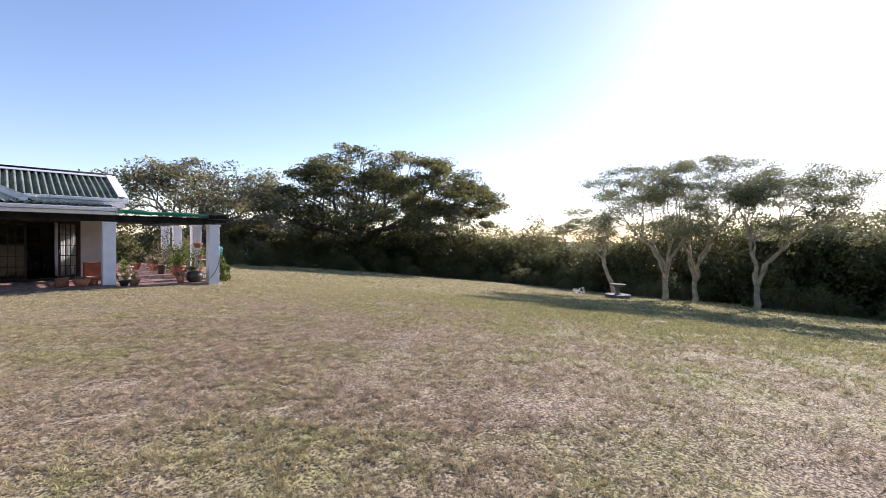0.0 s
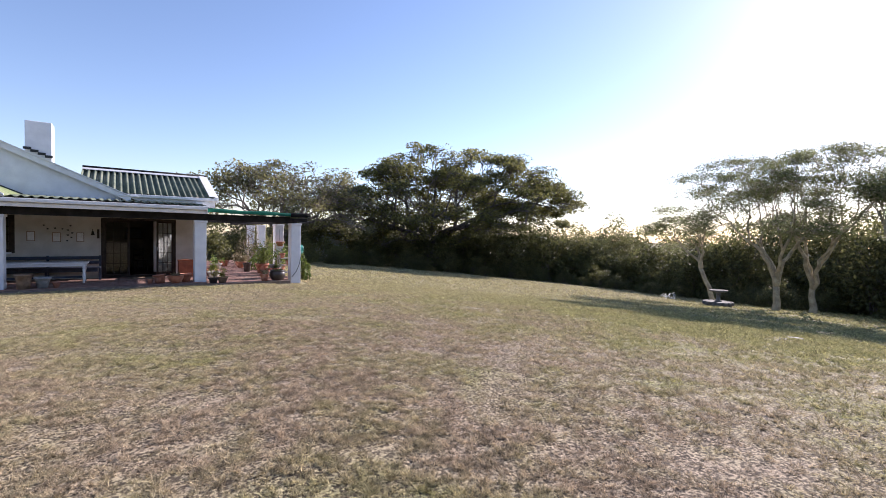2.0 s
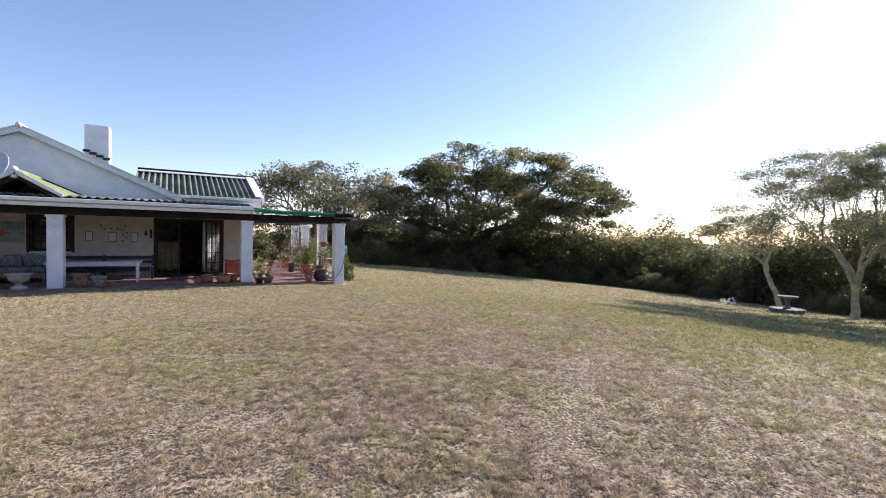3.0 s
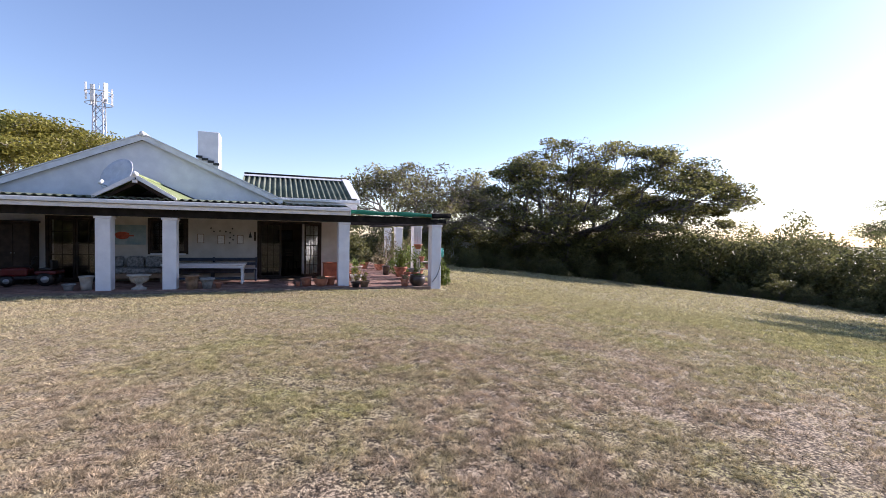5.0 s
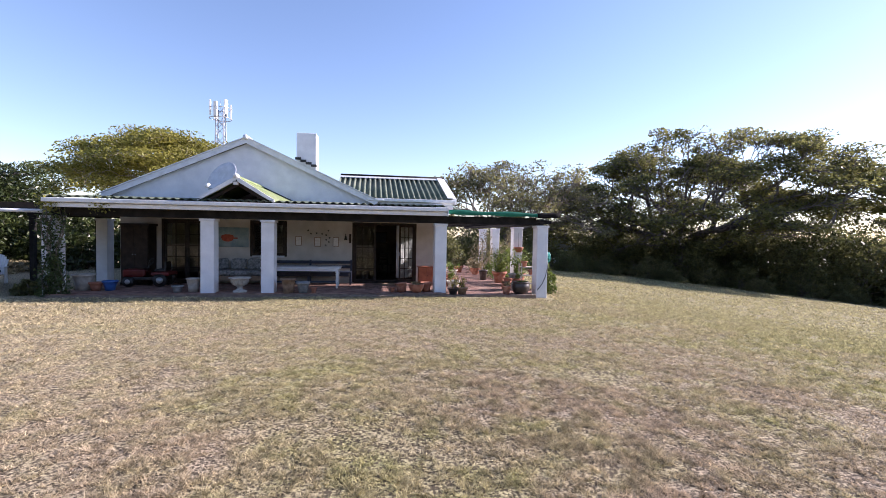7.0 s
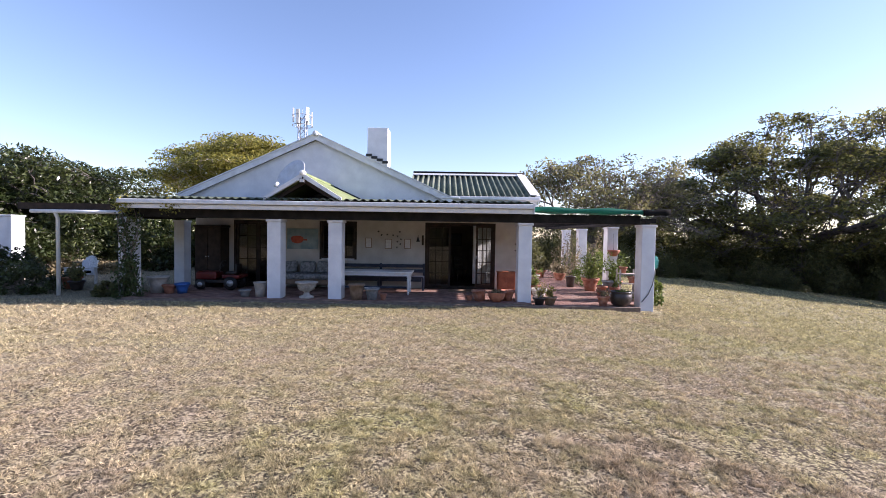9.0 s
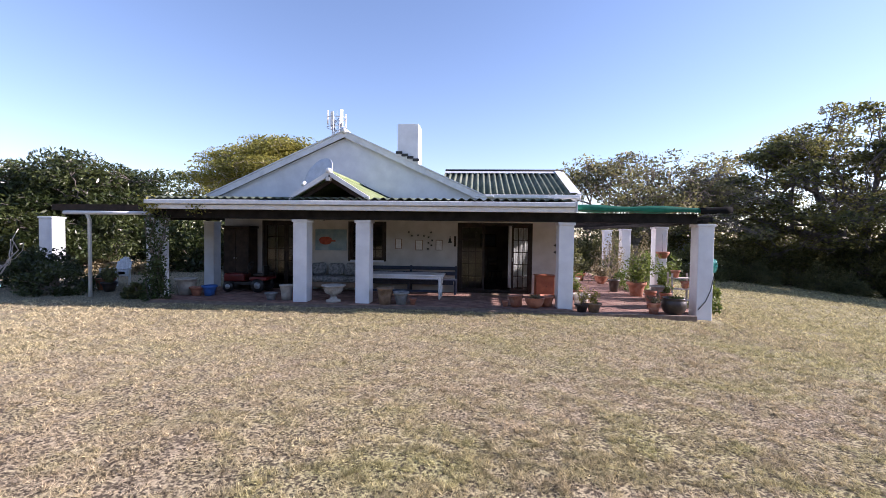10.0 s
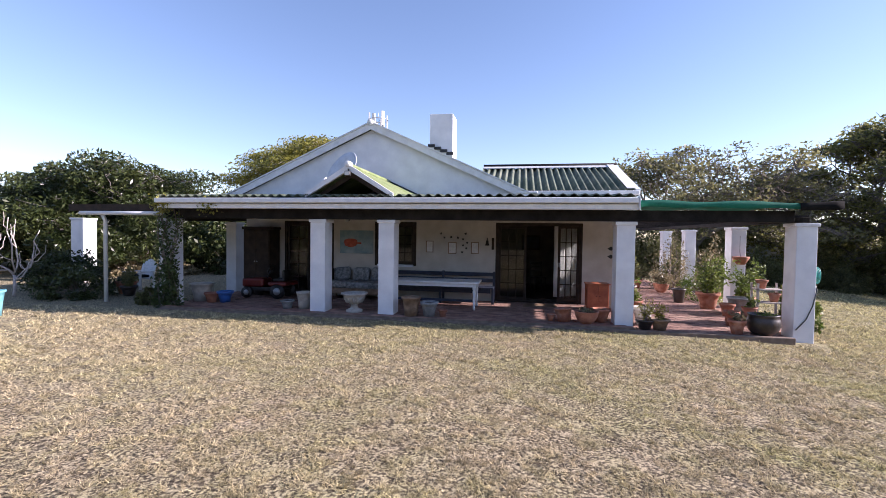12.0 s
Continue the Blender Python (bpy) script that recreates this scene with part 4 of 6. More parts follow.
# pillars
def pillar(x, y, top, w=0.38, d=0.42, bottom=-0.6, label="square white plastered veranda pillar with a plain cap"):
    t = thing("pillar", label, "pillar", "white plastered pillars", at=(x, y, 0))
    part("shaft", cbox(-w / 2, w / 2, -d / 2, d / 2, bottom, top - 0.075, 0.012), "plaster", t)
    part("cap", cbox(-w / 2 - 0.03, w / 2 + 0.03, -d / 2 - 0.03, d / 2 + 0.03, top - 0.075, top, 0.015), "plaster", t, "slightly wider plastered cap")
    return t


for x in (-7.95, -6.24, -0.93, 2.50):
    pillar(x, 17.22, 2.07)
pillar(-12.15, 17.25, 2.07, w=0.36, label="square white pillar overgrown with a leafy creeper")
pillar(2.92, 21.0, 2.07, bottom=-0.7, label="white pergola pillar beside the flower pots")
pillar(3.26, 25.6, 2.07, bottom=-0.7, label="white pergola pillar with climbing stems")
pillar(3.51, 29.2, 2.07, bottom=-0.7, label="white pergola pillar at the far end of the paving")
pillar(-12.5, 20.4, 2.07, w=0.36, label="white pillar in the shade at the corner of the house")
pillar(-19.7, 21.5, 2.2, w=0.55, d=0.55, label="white gate pillar lit by the sun at the west end")

# pergola roof
per = thing("pergola", "open timber pergola with green shade cloth stretched along its front", "pergola")
v, f = [], []
for j, (y, z) in enumerate([(16.75, 2.37), (16.78, 2.50), (17.6, 2.52), (19.6, 2.50)]):
    for i in range(15):
        x = -0.78 + 3.3 * i / 14
        v.append((x, y, z + (0.02 * math.sin(i * 0.9) if j else 0.012 * math.sin(i * 1.3)) - 0.012 * i * 0.2))
for j in range(3):
    for i in range(14):
        f.append((j * 15 + i, j * 15 + i + 1, (j + 1) * 15 + i + 1, (j + 1) * 15 + i))
ob = raw("shade_cloth", v, f, "cloth", per, "green shade cloth", True)
ob.modifiers.new("thickness", "SOLIDIFY").thickness = 0.012
v, f = [], []
for j, (y, z) in enumerate([(16.70, 2.30), (16.72, 2.45), (18.0, 2.5), (21.5, 2.48)]):
    for i in range(6):
        v.append((2.2 + 0.75 * i / 5, y, z + 0.025 * i / 5 * (1 + j * 0.3) + 0.01 * math.sin(3 * i)))
for j in range(3):
    for i in range(5):
        f.append((j * 6 + i, j * 6 + i + 1, (j + 1) * 6 + i + 1, (j + 1) * 6 + i))
ob = raw("black_cloth", v, f, "blackcloth", per, "black shade cloth rolled over the corner", True)
ob.modifiers.new("thickness", "SOLIDIFY").thickness = 0.015
part("side_beam", cbox(2.38, 2.52, 16.98, 29.6, 2.08, 2.18, 0.01), "blackbeam", per, "black timber side beam")
for y in (19.0, 21.0, 23.3, 25.6, 27.6, 29.2):
    part("cross_beam", cbox(XR, 3.6, y - 0.06, y + 0.06, 2.182, 2.32), "blackbeam", per)


# ---- doors and windows ----
def glazed(parent, x0, x1, z0, z1, cols, rows_, y, bottom=0.0, mat="darkwood", thick=0.045, stile=0.07):
    """A glazed leaf in the plane y: stiles, rails, glazing bars and one pane in each opening; bottom: height of a solid panel."""
    part("stile", cbox(x0, x0 + stile, y, y + thick, z0, z1, 0.004), mat, parent)
    part("stile", cbox(x1 - stile, x1, y, y + thick, z0, z1, 0.004), mat, parent)
    part("rail", cbox(x0 + stile, x1 - stile, y, y + thick, z1 - stile, z1, 0.004), mat, parent)
    part("rail", cbox(x0 + stile, x1 - stile, y, y + thick, z0, z0 + stile * 1.4 + bottom, 0.004), mat, parent)
    gx0, gx1, gz0, gz1 = x0 + stile, x1 - stile, z0 + stile * 1.4 + bottom, z1 - stile
    for i in range(1, cols):
        x = gx0 + (gx1 - gx0) * i / cols
        part("glazing_bar", cbox(x - 0.012, x + 0.012, y + 0.005, y + thick - 0.005, gz0, gz1), mat, parent)
    for j in range(1, rows_):
        z = gz0 + (gz1 - gz0) * j / rows_
        part("glazing_bar", cbox(gx0, gx1, y + 0.007, y + thick - 0.007, z - 0.012, z + 0.012), mat, parent)
    for i in range(cols):
        for j in range(rows_):
            a, c = gx0 + (gx1 - gx0) * i / cols, gx0 + (gx1 - gx0) * (i + 1) / cols
            lo, hi = gz0 + (gz1 - gz0) * j / rows_, gz0 + (gz1 - gz0) * (j + 1) / rows_
            ob = part("pane", cbox(a + 0.010, c - 0.010, y + thick / 2 - 0.002, y + thick / 2 + 0.002, lo + 0.010, hi - 0.010), "glass", parent)
            ob.visible_shadow = False


def framed(name, hole, label, mat="darkwood", sill=False):
    t = thing(name, label, "door" if "door" in name else "window", kind="structure")
    x0, x1, z0, z1 = hole
    y0, y1 = WALL_Y - 0.012, WALL_Y + 0.10
    part("jamb", cbox(x0 - 0.03, x0 + 0.05, y0, y1, z0, z1 + 0.03, 0.004), mat, t)
    part("jamb", cbox(x1 - 0.05, x1 + 0.03, y0, y1, z0, z1 + 0.03, 0.004), mat, t)
    part("head", cbox(x0 + 0.05, x1 - 0.05, y0, y1, z1 - 0.05, z1 + 0.03, 0.004), mat, t)
    part("sill" if sill else "threshold", cbox(x0 + 0.05, x1 - 0.05, y0 - (0.04 if sill else 0.02), y1, z0 - 0.03, z0 + 0.035, 0.006), mat if not sill else "plaster", t)
    return t


d1 = framed("door_1", DOOR, "dark wooden French door standing half open to the living room")
leaf = thing("door_2", "closed glazed French door leaf of dark wood", "door", kind="structure")
glazed(leaf, -3.77, -2.97, -0.11, 2.03, 3, 5, WALL_Y + 0.02)
leaf = thing("door_3", "open glazed French door leaf with bright panes", "door", kind="structure")
glazed(leaf, -2.10, -1.52, -0.11, 2.03, 3, 5, WALL_Y + 0.02)
part("door_handle", cbox(-2.075, -2.055, WALL_Y - 0.03, WALL_Y + 0.02, 0.88, 1.0, 0.004), "steel", leaf, "metal door handle")
w1 = framed("window_1", WINDOW, "dark-framed wooden cottage window with small panes", sill=True)
glazed(w1, -7.40, -6.85, 0.835, 2.03, 2, 4, WALL_Y + 0.03)
glazed(w1, -6.84, -6.28, 0.835, 2.03, 2, 4, WALL_Y + 0.03)
d4 = framed("door_4", LEFTDOOR, "dark wooden glazed double door in shade")
glazed(d4, -10.35, -9.62, -0.11, 2.03, 2, 5, WALL_Y + 0.03)
glazed(d4, -9.61, -8.88, -0.11, 2.03, 2, 5, WALL_Y + 0.03)
# frame round the added opening that lights the curtain
w2 = thing("window_2", "unseen side window facing the pergola, added to let sun onto the curtain", "window", kind="structure")
for y0, y1, z0, z1 in ((20.36, 20.40, 0.5, 2.05), (20.80, 20.84, 0.5, 2.05), (20.40, 20.80, 0.5, 0.55), (20.40, 20.80, 2.0, 2.05)):
    part("window_frame", cbox(XR - 0.14, XR - 0.05, y0, y1, z0, z1), "darkwood", w2)

# inside the living room
cu = thing("curtain", "white gathered curtain behind the open door leaf", "curtain", at=(-1.72, WALL_Y + 0.42, 0))
v, f = [], []
for j, z in enumerate((0.0, 0.8, 1.6, 2.25)):
    for i in range(33):
        t = i / 32
        v.append((-0.45 + 0.68 * t - 0.03 * math.sin(t * 44), -0.08 + 0.5 * t + 0.04 * math.sin(t * 44) + 0.02 * math.sin(t * 17 + j), z - 0.02))
for j in range(3):
    for i in range(32):
        f.append((j * 33 + i, j * 33 + i + 1, (j + 1) * 33 + i + 1, (j + 1) * 33 + i))
ob = raw("drape", v, f, "white", cu, smooth=True)
ob.modifiers.new("thickness", "SOLIDIFY").thickness = 0.006
tube("curtain_rod", [(-0.48, -0.1, 2.26), (0.26, 0.44, 2.26)], 0.014, "darkwood", cu)
pi = thing("framed_picture", "dark framed picture on the living room's back wall", "picture", at=(-2.75, 24.36, 1.5))
part("frame", cbox(-0.35, 0.35, 0, 0.04, -0.28, 0.28, 0.01), "darkwood", pi)
part("canvas", cbox(-0.29, 0.29, -0.004, 0.0, -0.22, 0.22), "navy", pi)


def dining_chair(x, y, z, rz, mat="darkwood"):
    t = thing("dining_chair", "dark wooden chair standing inside the living room", "chair", at=(x, y, z))
    t.rotation_euler = (0, 0, radians(rz))
    part("seat", cbox(-0.22, 0.22, -0.22, 0.22, 0.43, 0.47, 0.01), mat, t)
    for a in (-0.19, 0.19):
        part("leg", cbox(a - 0.02, a + 0.02, -0.21, -0.17, 0, 0.43, 0.004), mat, t)
        part("back_post", cbox(a - 0.02, a + 0.02, 0.17, 0.21, 0, 0.98, 0.004), mat, t)
    for z0 in (0.62, 0.76, 0.88):
        part("slat", cbox(-0.17, 0.17, 0.18, 0.20, z0, z0 + 0.07, 0.004), mat, t)
    return t


dining_chair(-2.55, 22.2, -0.08, 20)

# ---- on the veranda ----
# wardrobe
wd = thing("wardrobe", "tall dark wooden wardrobe against the house wall", "wardrobe", at=(-11.0, 19.55, FLOOR))
wd.scale = (0.82, 1, 1)
part("body", cbox(-0.52, 0.52, -0.28, 0.3, 0.08, 1.98, 0.01), "darkwood", wd)
part("cornice", cbox(-0.57, 0.57, -0.33, 0.32, 1.98, 2.06, 0.02), "darkwood", wd)
part("plinth", cbox(-0.54, 0.54, -0.3, 0.3, 0, 0.08, 0.01), "darkwood", wd)
for s in (-1, 1):
    dr = part("door", cbox(min(s * 0.01, s * 0.5), max(s * 0.01, s * 0.5), -0.31, -0.282, 0.12, 1.94, 0.006), "darkwood", wd)
    part("knob", cbox(s * 0.05 - 0.012, s * 0.05 + 0.012, -0.34, -0.312, 1.0, 1.03, 0.005), "steel", dr, "small metal knob")

# red ride-on mower
mw = thing("ride_on_mower", "red ride-on lawn mower parked on the veranda", "lawn mower", at=(-10.3, 18.95, FLOOR))
mw.scale = (0.85, 0.85, 0.85)
part("hood", cbox(-0.95, -0.15, -0.3, 0.3, 0.36, 0.66, 0.07), "redpaint", mw)
part("chassis", cbox(-0.9, 0.6, -0.26, 0.26, 0.24, 0.36, 0.02), "blackmetal", mw)
part("rear_fender", cbox(0.1, 0.75, -0.42, 0.42, 0.42, 0.56, 0.05), "redpaint", mw)
part("seat", cbox(0.15, 0.55, -0.22, 0.22, 0.57, 0.66, 0.03), "blackmetal", mw)
part("seat_back", cbox(0.50, 0.58, -0.22, 0.22, 0.6, 0.95, 0.03), "blackmetal", mw)
tube("steering_column", [(-0.2, 0, 0.6), (-0.05, 0, 0.92)], 0.025, "blackmetal", mw)
tube("steering_wheel", [(-0.05 + 0.06 * math.sin(a / 12 * 2 * math.pi), 0.17 * math.cos(a / 12 * 2 * math.pi), 0.93 + 0.15 * math.sin(a / 12 * 2 * math.pi)) for a in range(13)], 0.016, "blackmetal", mw)
for x, r in ((-0.7, 0.19), (0.42, 0.25)):
    for s in (-1, 1):
        wh = tube("wheel", [(x, s * 0.30, r), (x, s * 0.42, r)], r, "blackmetal", mw, seg=18)
        tube("rim", [(x, s * 0.421, r), (x, s * 0.43, r)], r * 0.5, "steel", wh, "pale wheel rim", 14)

# cushioned daybed
sf = thing("daybed", "low wooden daybed with faded printed cushions", "daybed", at=(-7.75, 19.3, FLOOR))
part("base", cbox(-0.95, 0.95, -0.42, 0.42, 0.18, 0.34, 0.01), "wood", sf)
for x in (-0.9, 0.9):
    for y in (-0.38, 0.38):
        part("leg", cbox(x - 0.04, x + 0.04, y - 0.04, y + 0.04, 0, 0.18), "wood", sf)
part("mattress", cbox(-0.93, 0.93, -0.42, 0.40, 0.34, 0.52, 0.06), "cushion", sf, "faded printed mattress")
for i, x in enumerate((-0.6, 0.0, 0.55)):
    part("cushion", cbox(-0.26, 0.26, -0.09, 0.09, -0.2, 0.2, 0.08, pose(x, 0.22, 0.70, -18, 6 * i - 6, 0)), "cushion", sf, "soft faded cushion")
part("arm", cbox(-1.0, -0.94, -0.42, 0.42, 0.2, 0.85, 0.02), "darkwood", sf, "dark wooden end board")

# long bench and white table
be = thing("bench", "long dark navy wooden bench with a slatted back", "bench", at=(-5.33, 19.55, FLOOR))
part("seat", cbox(-1.48, 1.48, -0.42, 0.05, 0.42, 0.46, 0.008), "navy", be)
for z in (0.55, 0.72):
    part("back_rail", cbox(-1.48, 1.48, 0.16, 0.2, z, z + 0.11, 0.008), "navy", be)
part("apron", cbox(-1.4, 1.4, -0.38, -0.35, 0.30, 0.42), "navy", be)
for x in (-1.46, 0, 1.46):
    part("leg", cbox(x - 0.035, x + 0.035, -0.4, -0.33, 0, 0.42, 0.006), "navy", be)
    part("back_post", cbox(x - 0.035, x + 0.035, 0.1, 0.16, 0, 0.86, 0.006), "navy", be)
tb = thing("veranda_table", "long white-topped table with turned peeling legs", "table", at=(-5.45, 18.45, FLOOR))
part("tabletop", cbox(-1.25, 1.3, -0.42, 0.42, 0.66, 0.71, 0.012), "white", tb)
part("apron", cbox(-1.2, 1.22, -0.37, -0.34, 0.58, 0.66), "white", tb)
part("apron", cbox(-1.2, 1.22, 0.34, 0.37, 0.58, 0.66), "white", tb)
for x in (-1.15, 1.18):
    for y in (-0.34, 0.34):
        bm = bmesh.new()
        lathe(bm, [(0.028, 0), (0.035, 0.05), (0.022, 0.12), (0.042, 0.25), (0.026, 0.36), (0.045, 0.46), (0.03, 0.5), (0.045, 0.52), (0.045, 0.66)], (x, y, 0), 12)
        part("leg", bm, "white", tb, "turned white leg with flaking paint", True)
part("stretcher", cbox(-1.15, 1.18, -0.03, 0.03, 0.16, 0.22, 0.006), "navy", tb)

# small red cabinet beside the door
rc = thing("side_cabinet", "orange-brown wooden cabinet beside the French door", "cabinet", at=(-1.16, 19.1, FLOOR))
part("body", cbox(-0.27, 0.27, -0.2, 0.22, 0.04, 0.66, 0.008), "redwood", rc)
part("top", cbox(-0.30, 0.30, -0.23, 0.24, 0.66, 0.69, 0.006), "redwood", rc)
for s in (-1, 1):
    dd = part("door", cbox(min(s * 0.006, s * 0.255), max(s * 0.006, s * 0.255), -0.215, -0.202, 0.07, 0.63, 0.003), "redwood", rc)
    part("knob", cbox(s * 0.04 - 0.01, s * 0.04 + 0.01, -0.235, -0.216, 0.36, 0.38), "darkwood", dd)


# wall art
def framed_print(x, z, w, h):
    t = thing("framed_print", "small pale botanical print in a thin frame", "picture", "prints on the veranda wall", at=(x, WALL_Y, z))
    for a, c, lo, hi in ((-w, -w + 0.02, -h, h), (w - 0.02, w, -h, h), (-w + 0.02, w - 0.02, -h, -h + 0.02), (-w + 0.02, w - 0.02, h - 0.02, h)):
        part("frame", cbox(a, c, -0.028, -0.003, lo, hi), "wood", t)
    part("print", cbox(-w + 0.02, w - 0.02, -0.014, -0.003, -h + 0.02, h - 0.02), "paper", t)
    part("motif", cbox(-0.025, 0.025, -0.018, -0.0145, -0.05, 0.05), "paper", t, "faint grey motif")


framed_print(-5.79, 1.39, 0.11, 0.17)
framed_print(-5.11, 1.36, 0.12, 0.17)
framed_print(-4.45, 1.37, 0.11, 0.17)
cv = thing("painting", "pale blue canvas with a red teapot shape", "painting", at=(-8.06, WALL_Y, 1.49))
part("canvas", cbox(-0.53, 0.53, -0.035, -0.003, -0.35, 0.35, 0.005), "canvasblue", cv)
bm = bmesh.new()
lathe(bm, [(0.05, 0.0), (0.17, 0.04), (0.22, 0.14), (0.20, 0.22), (0.08, 0.26)], (0, 0, 0), 18)
bmesh.ops.transform(bm, matrix=Matrix.Translation((-0.18, -0.037, -0.16)) @ Matrix.Diagonal((1, 0.02, 1, 1)), verts=bm.verts)
box(bm, 0.0, 0.16, -0.04, -0.0355, -0.06, -0.01)
part("teapot_shape", bm, "canvasred", cv, "flat red teapot painted on the canvas")


def butterfly(x, z, rot, s=0.032):
    t = thing("wall_butterfly", "small dark metal butterfly on the wall", "ornament", "metal butterflies on the veranda wall", at=(x, WALL_Y - 0.012, z))
    t.rotation_euler = (0, radians(rot), 0)
    for q in (-1, 1):
        bm = bmesh.new()
        a = [bm.verts.new(p) for p in ((0, 0, -s * 0.4), (q * s, -0.012, -s * 0.9), (q * s * 0.7, -0.010, 0), (q * s * 1.2, -0.014, s), (0, 0, s * 0.4))]
        fc = bm.faces.new(a)
        bmesh.ops.solidify(bm, geom=[fc], thickness=0.003)
        part("wing", bm, "blackmetal", t)
    part("body", cbox(-0.006, 0.006, -0.006, 0.012, -s, s), "blackmetal", t)


for i in range(10):
    x, z = ((-5.45, 1.78), (-5.35, 1.66), (-5.15, 1.68), (-4.95, 1.66), (-4.80, 1.62), (-4.72, 1.78), (-4.68, 1.52), (-4.80, 1.44), (-4.70, 1.36), (-4.82, 1.24))[i]
    butterfly(x, z, 37 * i % 60 - 30)
bl = thing("wall_bell", "dark metal bell hanging on the wall", "bell", at=(-4.09, WALL_Y - 0.07, 1.45))
bm = bmesh.new()
lathe(bm, [(0.065, 0), (0.06, 0.02), (0.04, 0.07), (0.035, 0.13), (0.012, 0.16), (0.012, 0.22)], (0, 0, 0), 14)
part("bell_cup", bm, "blackmetal", bl, "", True)
part("bracket", cbox(-0.012, 0.012, -0.02, 0.068, 0.19, 0.215), "blackmetal", bl)
pq = thing("wall_plaque", "narrow dark wooden plaque beside the door", "plaque", at=(-3.93, WALL_Y, 1.5))
part("board", cbox(-0.035, 0.035, -0.025, -0.003, -0.17, 0.17, 0.005), "darkwood", pq)
for z in (1.42, 1.20):
    fs = thing("wall_ornament", "small dark metal fish on the wall", "ornament", "metal fish on the wall", at=(-0.66, WALL_Y, z))
    bm = bmesh.new()
    prism(bm, [(-0.12, 0.0), (-0.02, 0.06), (0.05, 0.01), (0.10, 0.05), (0.10, -0.05), (0.05, -0.01), (-0.02, -0.06)], -0.02, -0.005)
    part("cutout", bm, "blackmetal", fs)
wl = thing("wall_lamp", "old wall lantern under the porch", "lamp", at=(-8.34, WALL_Y, 2.2))
part("back_plate", cbox(-0.05, 0.05, -0.02, -0.003, -0.08, 0.08, 0.004), "blackmetal", wl)
bm = bmesh.new()
lathe(bm, [(0.04, -0.06), (0.07, 0.0), (0.07, 0.12), (0.02, 0.17)], (0, -0.12, -0.04), 10)
part("shade", bm, "lampglass", wl, "frosted glass shade", True)
part("arm", cbox(-0.01, 0.01, -0.1, -0.02, -0.01, 0.01), "blackmetal", wl)
mt = thing("doormat", "worn coir doormat before the French door", "doormat", at=(-2.6, 19.3, FLOOR))
part("mat", cbox(-0.45, 0.45, -0.28, 0.28, 0.003, 0.022, 0.006), "wood", mt)


# ---- pots and plants ----
POT = {"flower": [(0.62, 0), (0.80, 0.55), (0.95, 0.80), (1.06, 0.82), (1.08, 1.0), (0.96, 1.0), (0.90, 0.86), (0.0, 0.84)],
       "bowl": [(0.45, 0), (0.75, 0.25), (0.97, 0.65), (1.0, 0.92), (1.05, 0.95), (1.05, 1.0), (0.93, 1.0), (0.90, 0.88), (0.0, 0.86)],
       "tall": [(0.68, 0), (0.78, 0.5), (0.92, 0.90), (1.02, 0.92), (1.03, 1.0), (0.9, 1.0), (0.86, 0.92), (0.0, 0.90)],
       "belly": [(0.55, 0), (0.85, 0.2), (1.02, 0.5), (0.98, 0.8), (0.86, 0.92), (0.94, 0.96), (0.94, 1.0), (0.82, 1.0), (0.78, 0.9), (0.0, 0.88)]}


def pot(x, y, z, r, h, mat, shape="flower", label="terracotta flower pot", plant=None, tilt=0.0, seed=0):
    """A turned pot with soil, and perhaps a plant: (height, spread, leaf, leaves, material)."""
    t = thing("plant_pot" if not plant else "potted_plant", label, "pot" if not plant else "potted plant", "pots round the veranda", at=(x, y, z))
    t.rotation_euler = (radians(tilt), 0, radians(37 * seed % 360))
    bm = bmesh.new()
    lathe(bm, [(r * a, h * c) for a, c in POT[shape]], (0, 0, 0), 22)
    body = part("vessel", bm, mat, t, "", True)
    bm = bmesh.new()
    lathe(bm, [(r * 0.84, h * 0.84), (r * 0.8, h * 0.885), (r * 0.3, h * 0.90)], (0, 0, 0), 14)
    part("soil", bm, "soil", body)
    if plant:
        ph, sp, leaf, k, lm = plant
        rng = np.random.default_rng(100 + seed)
        v, f = [], []
        tips = []
        for i in range(max(6, k // 60)):
            a = rng.uniform(0, 2 * math.pi)
            q = sp * math.sqrt(rng.uniform(0.02, 1))
            tip = Vector((q * math.cos(a), q * math.sin(a), h * 0.85 + ph * rng.uniform(0.45, 1.0) * (1 - 0.35 * (q / sp) ** 2)))
            cv_ = curve(Vector((rng.normal() * r * 0.15, rng.normal() * r * 0.15, h * 0.84)), tip, Vector((0, 0, ph * 0.35)), rng, 4, 0.1)
            tube_data(cv_, [0.010, 0.008, 0.006, 0.005, 0.003], 4, v, f)
            tips.append(cv_)
        raw("stem", v, f, "greybark", t, smooth=True)
        pts = []
        for i in range(k):
            c_ = tips[int(rng.integers(len(tips)))]
            q = c_[1 + int(rng.integers(4))]
            pts.append(np.array(q) + np.clip(rng.normal(size=3), -1.5, 1.5) * sp * 0.16)
        fo = leaf_mesh("foliage", pts, leaf, lm, t, rng, 0.45)
        tagged(fo, kind="stuff")
    return t


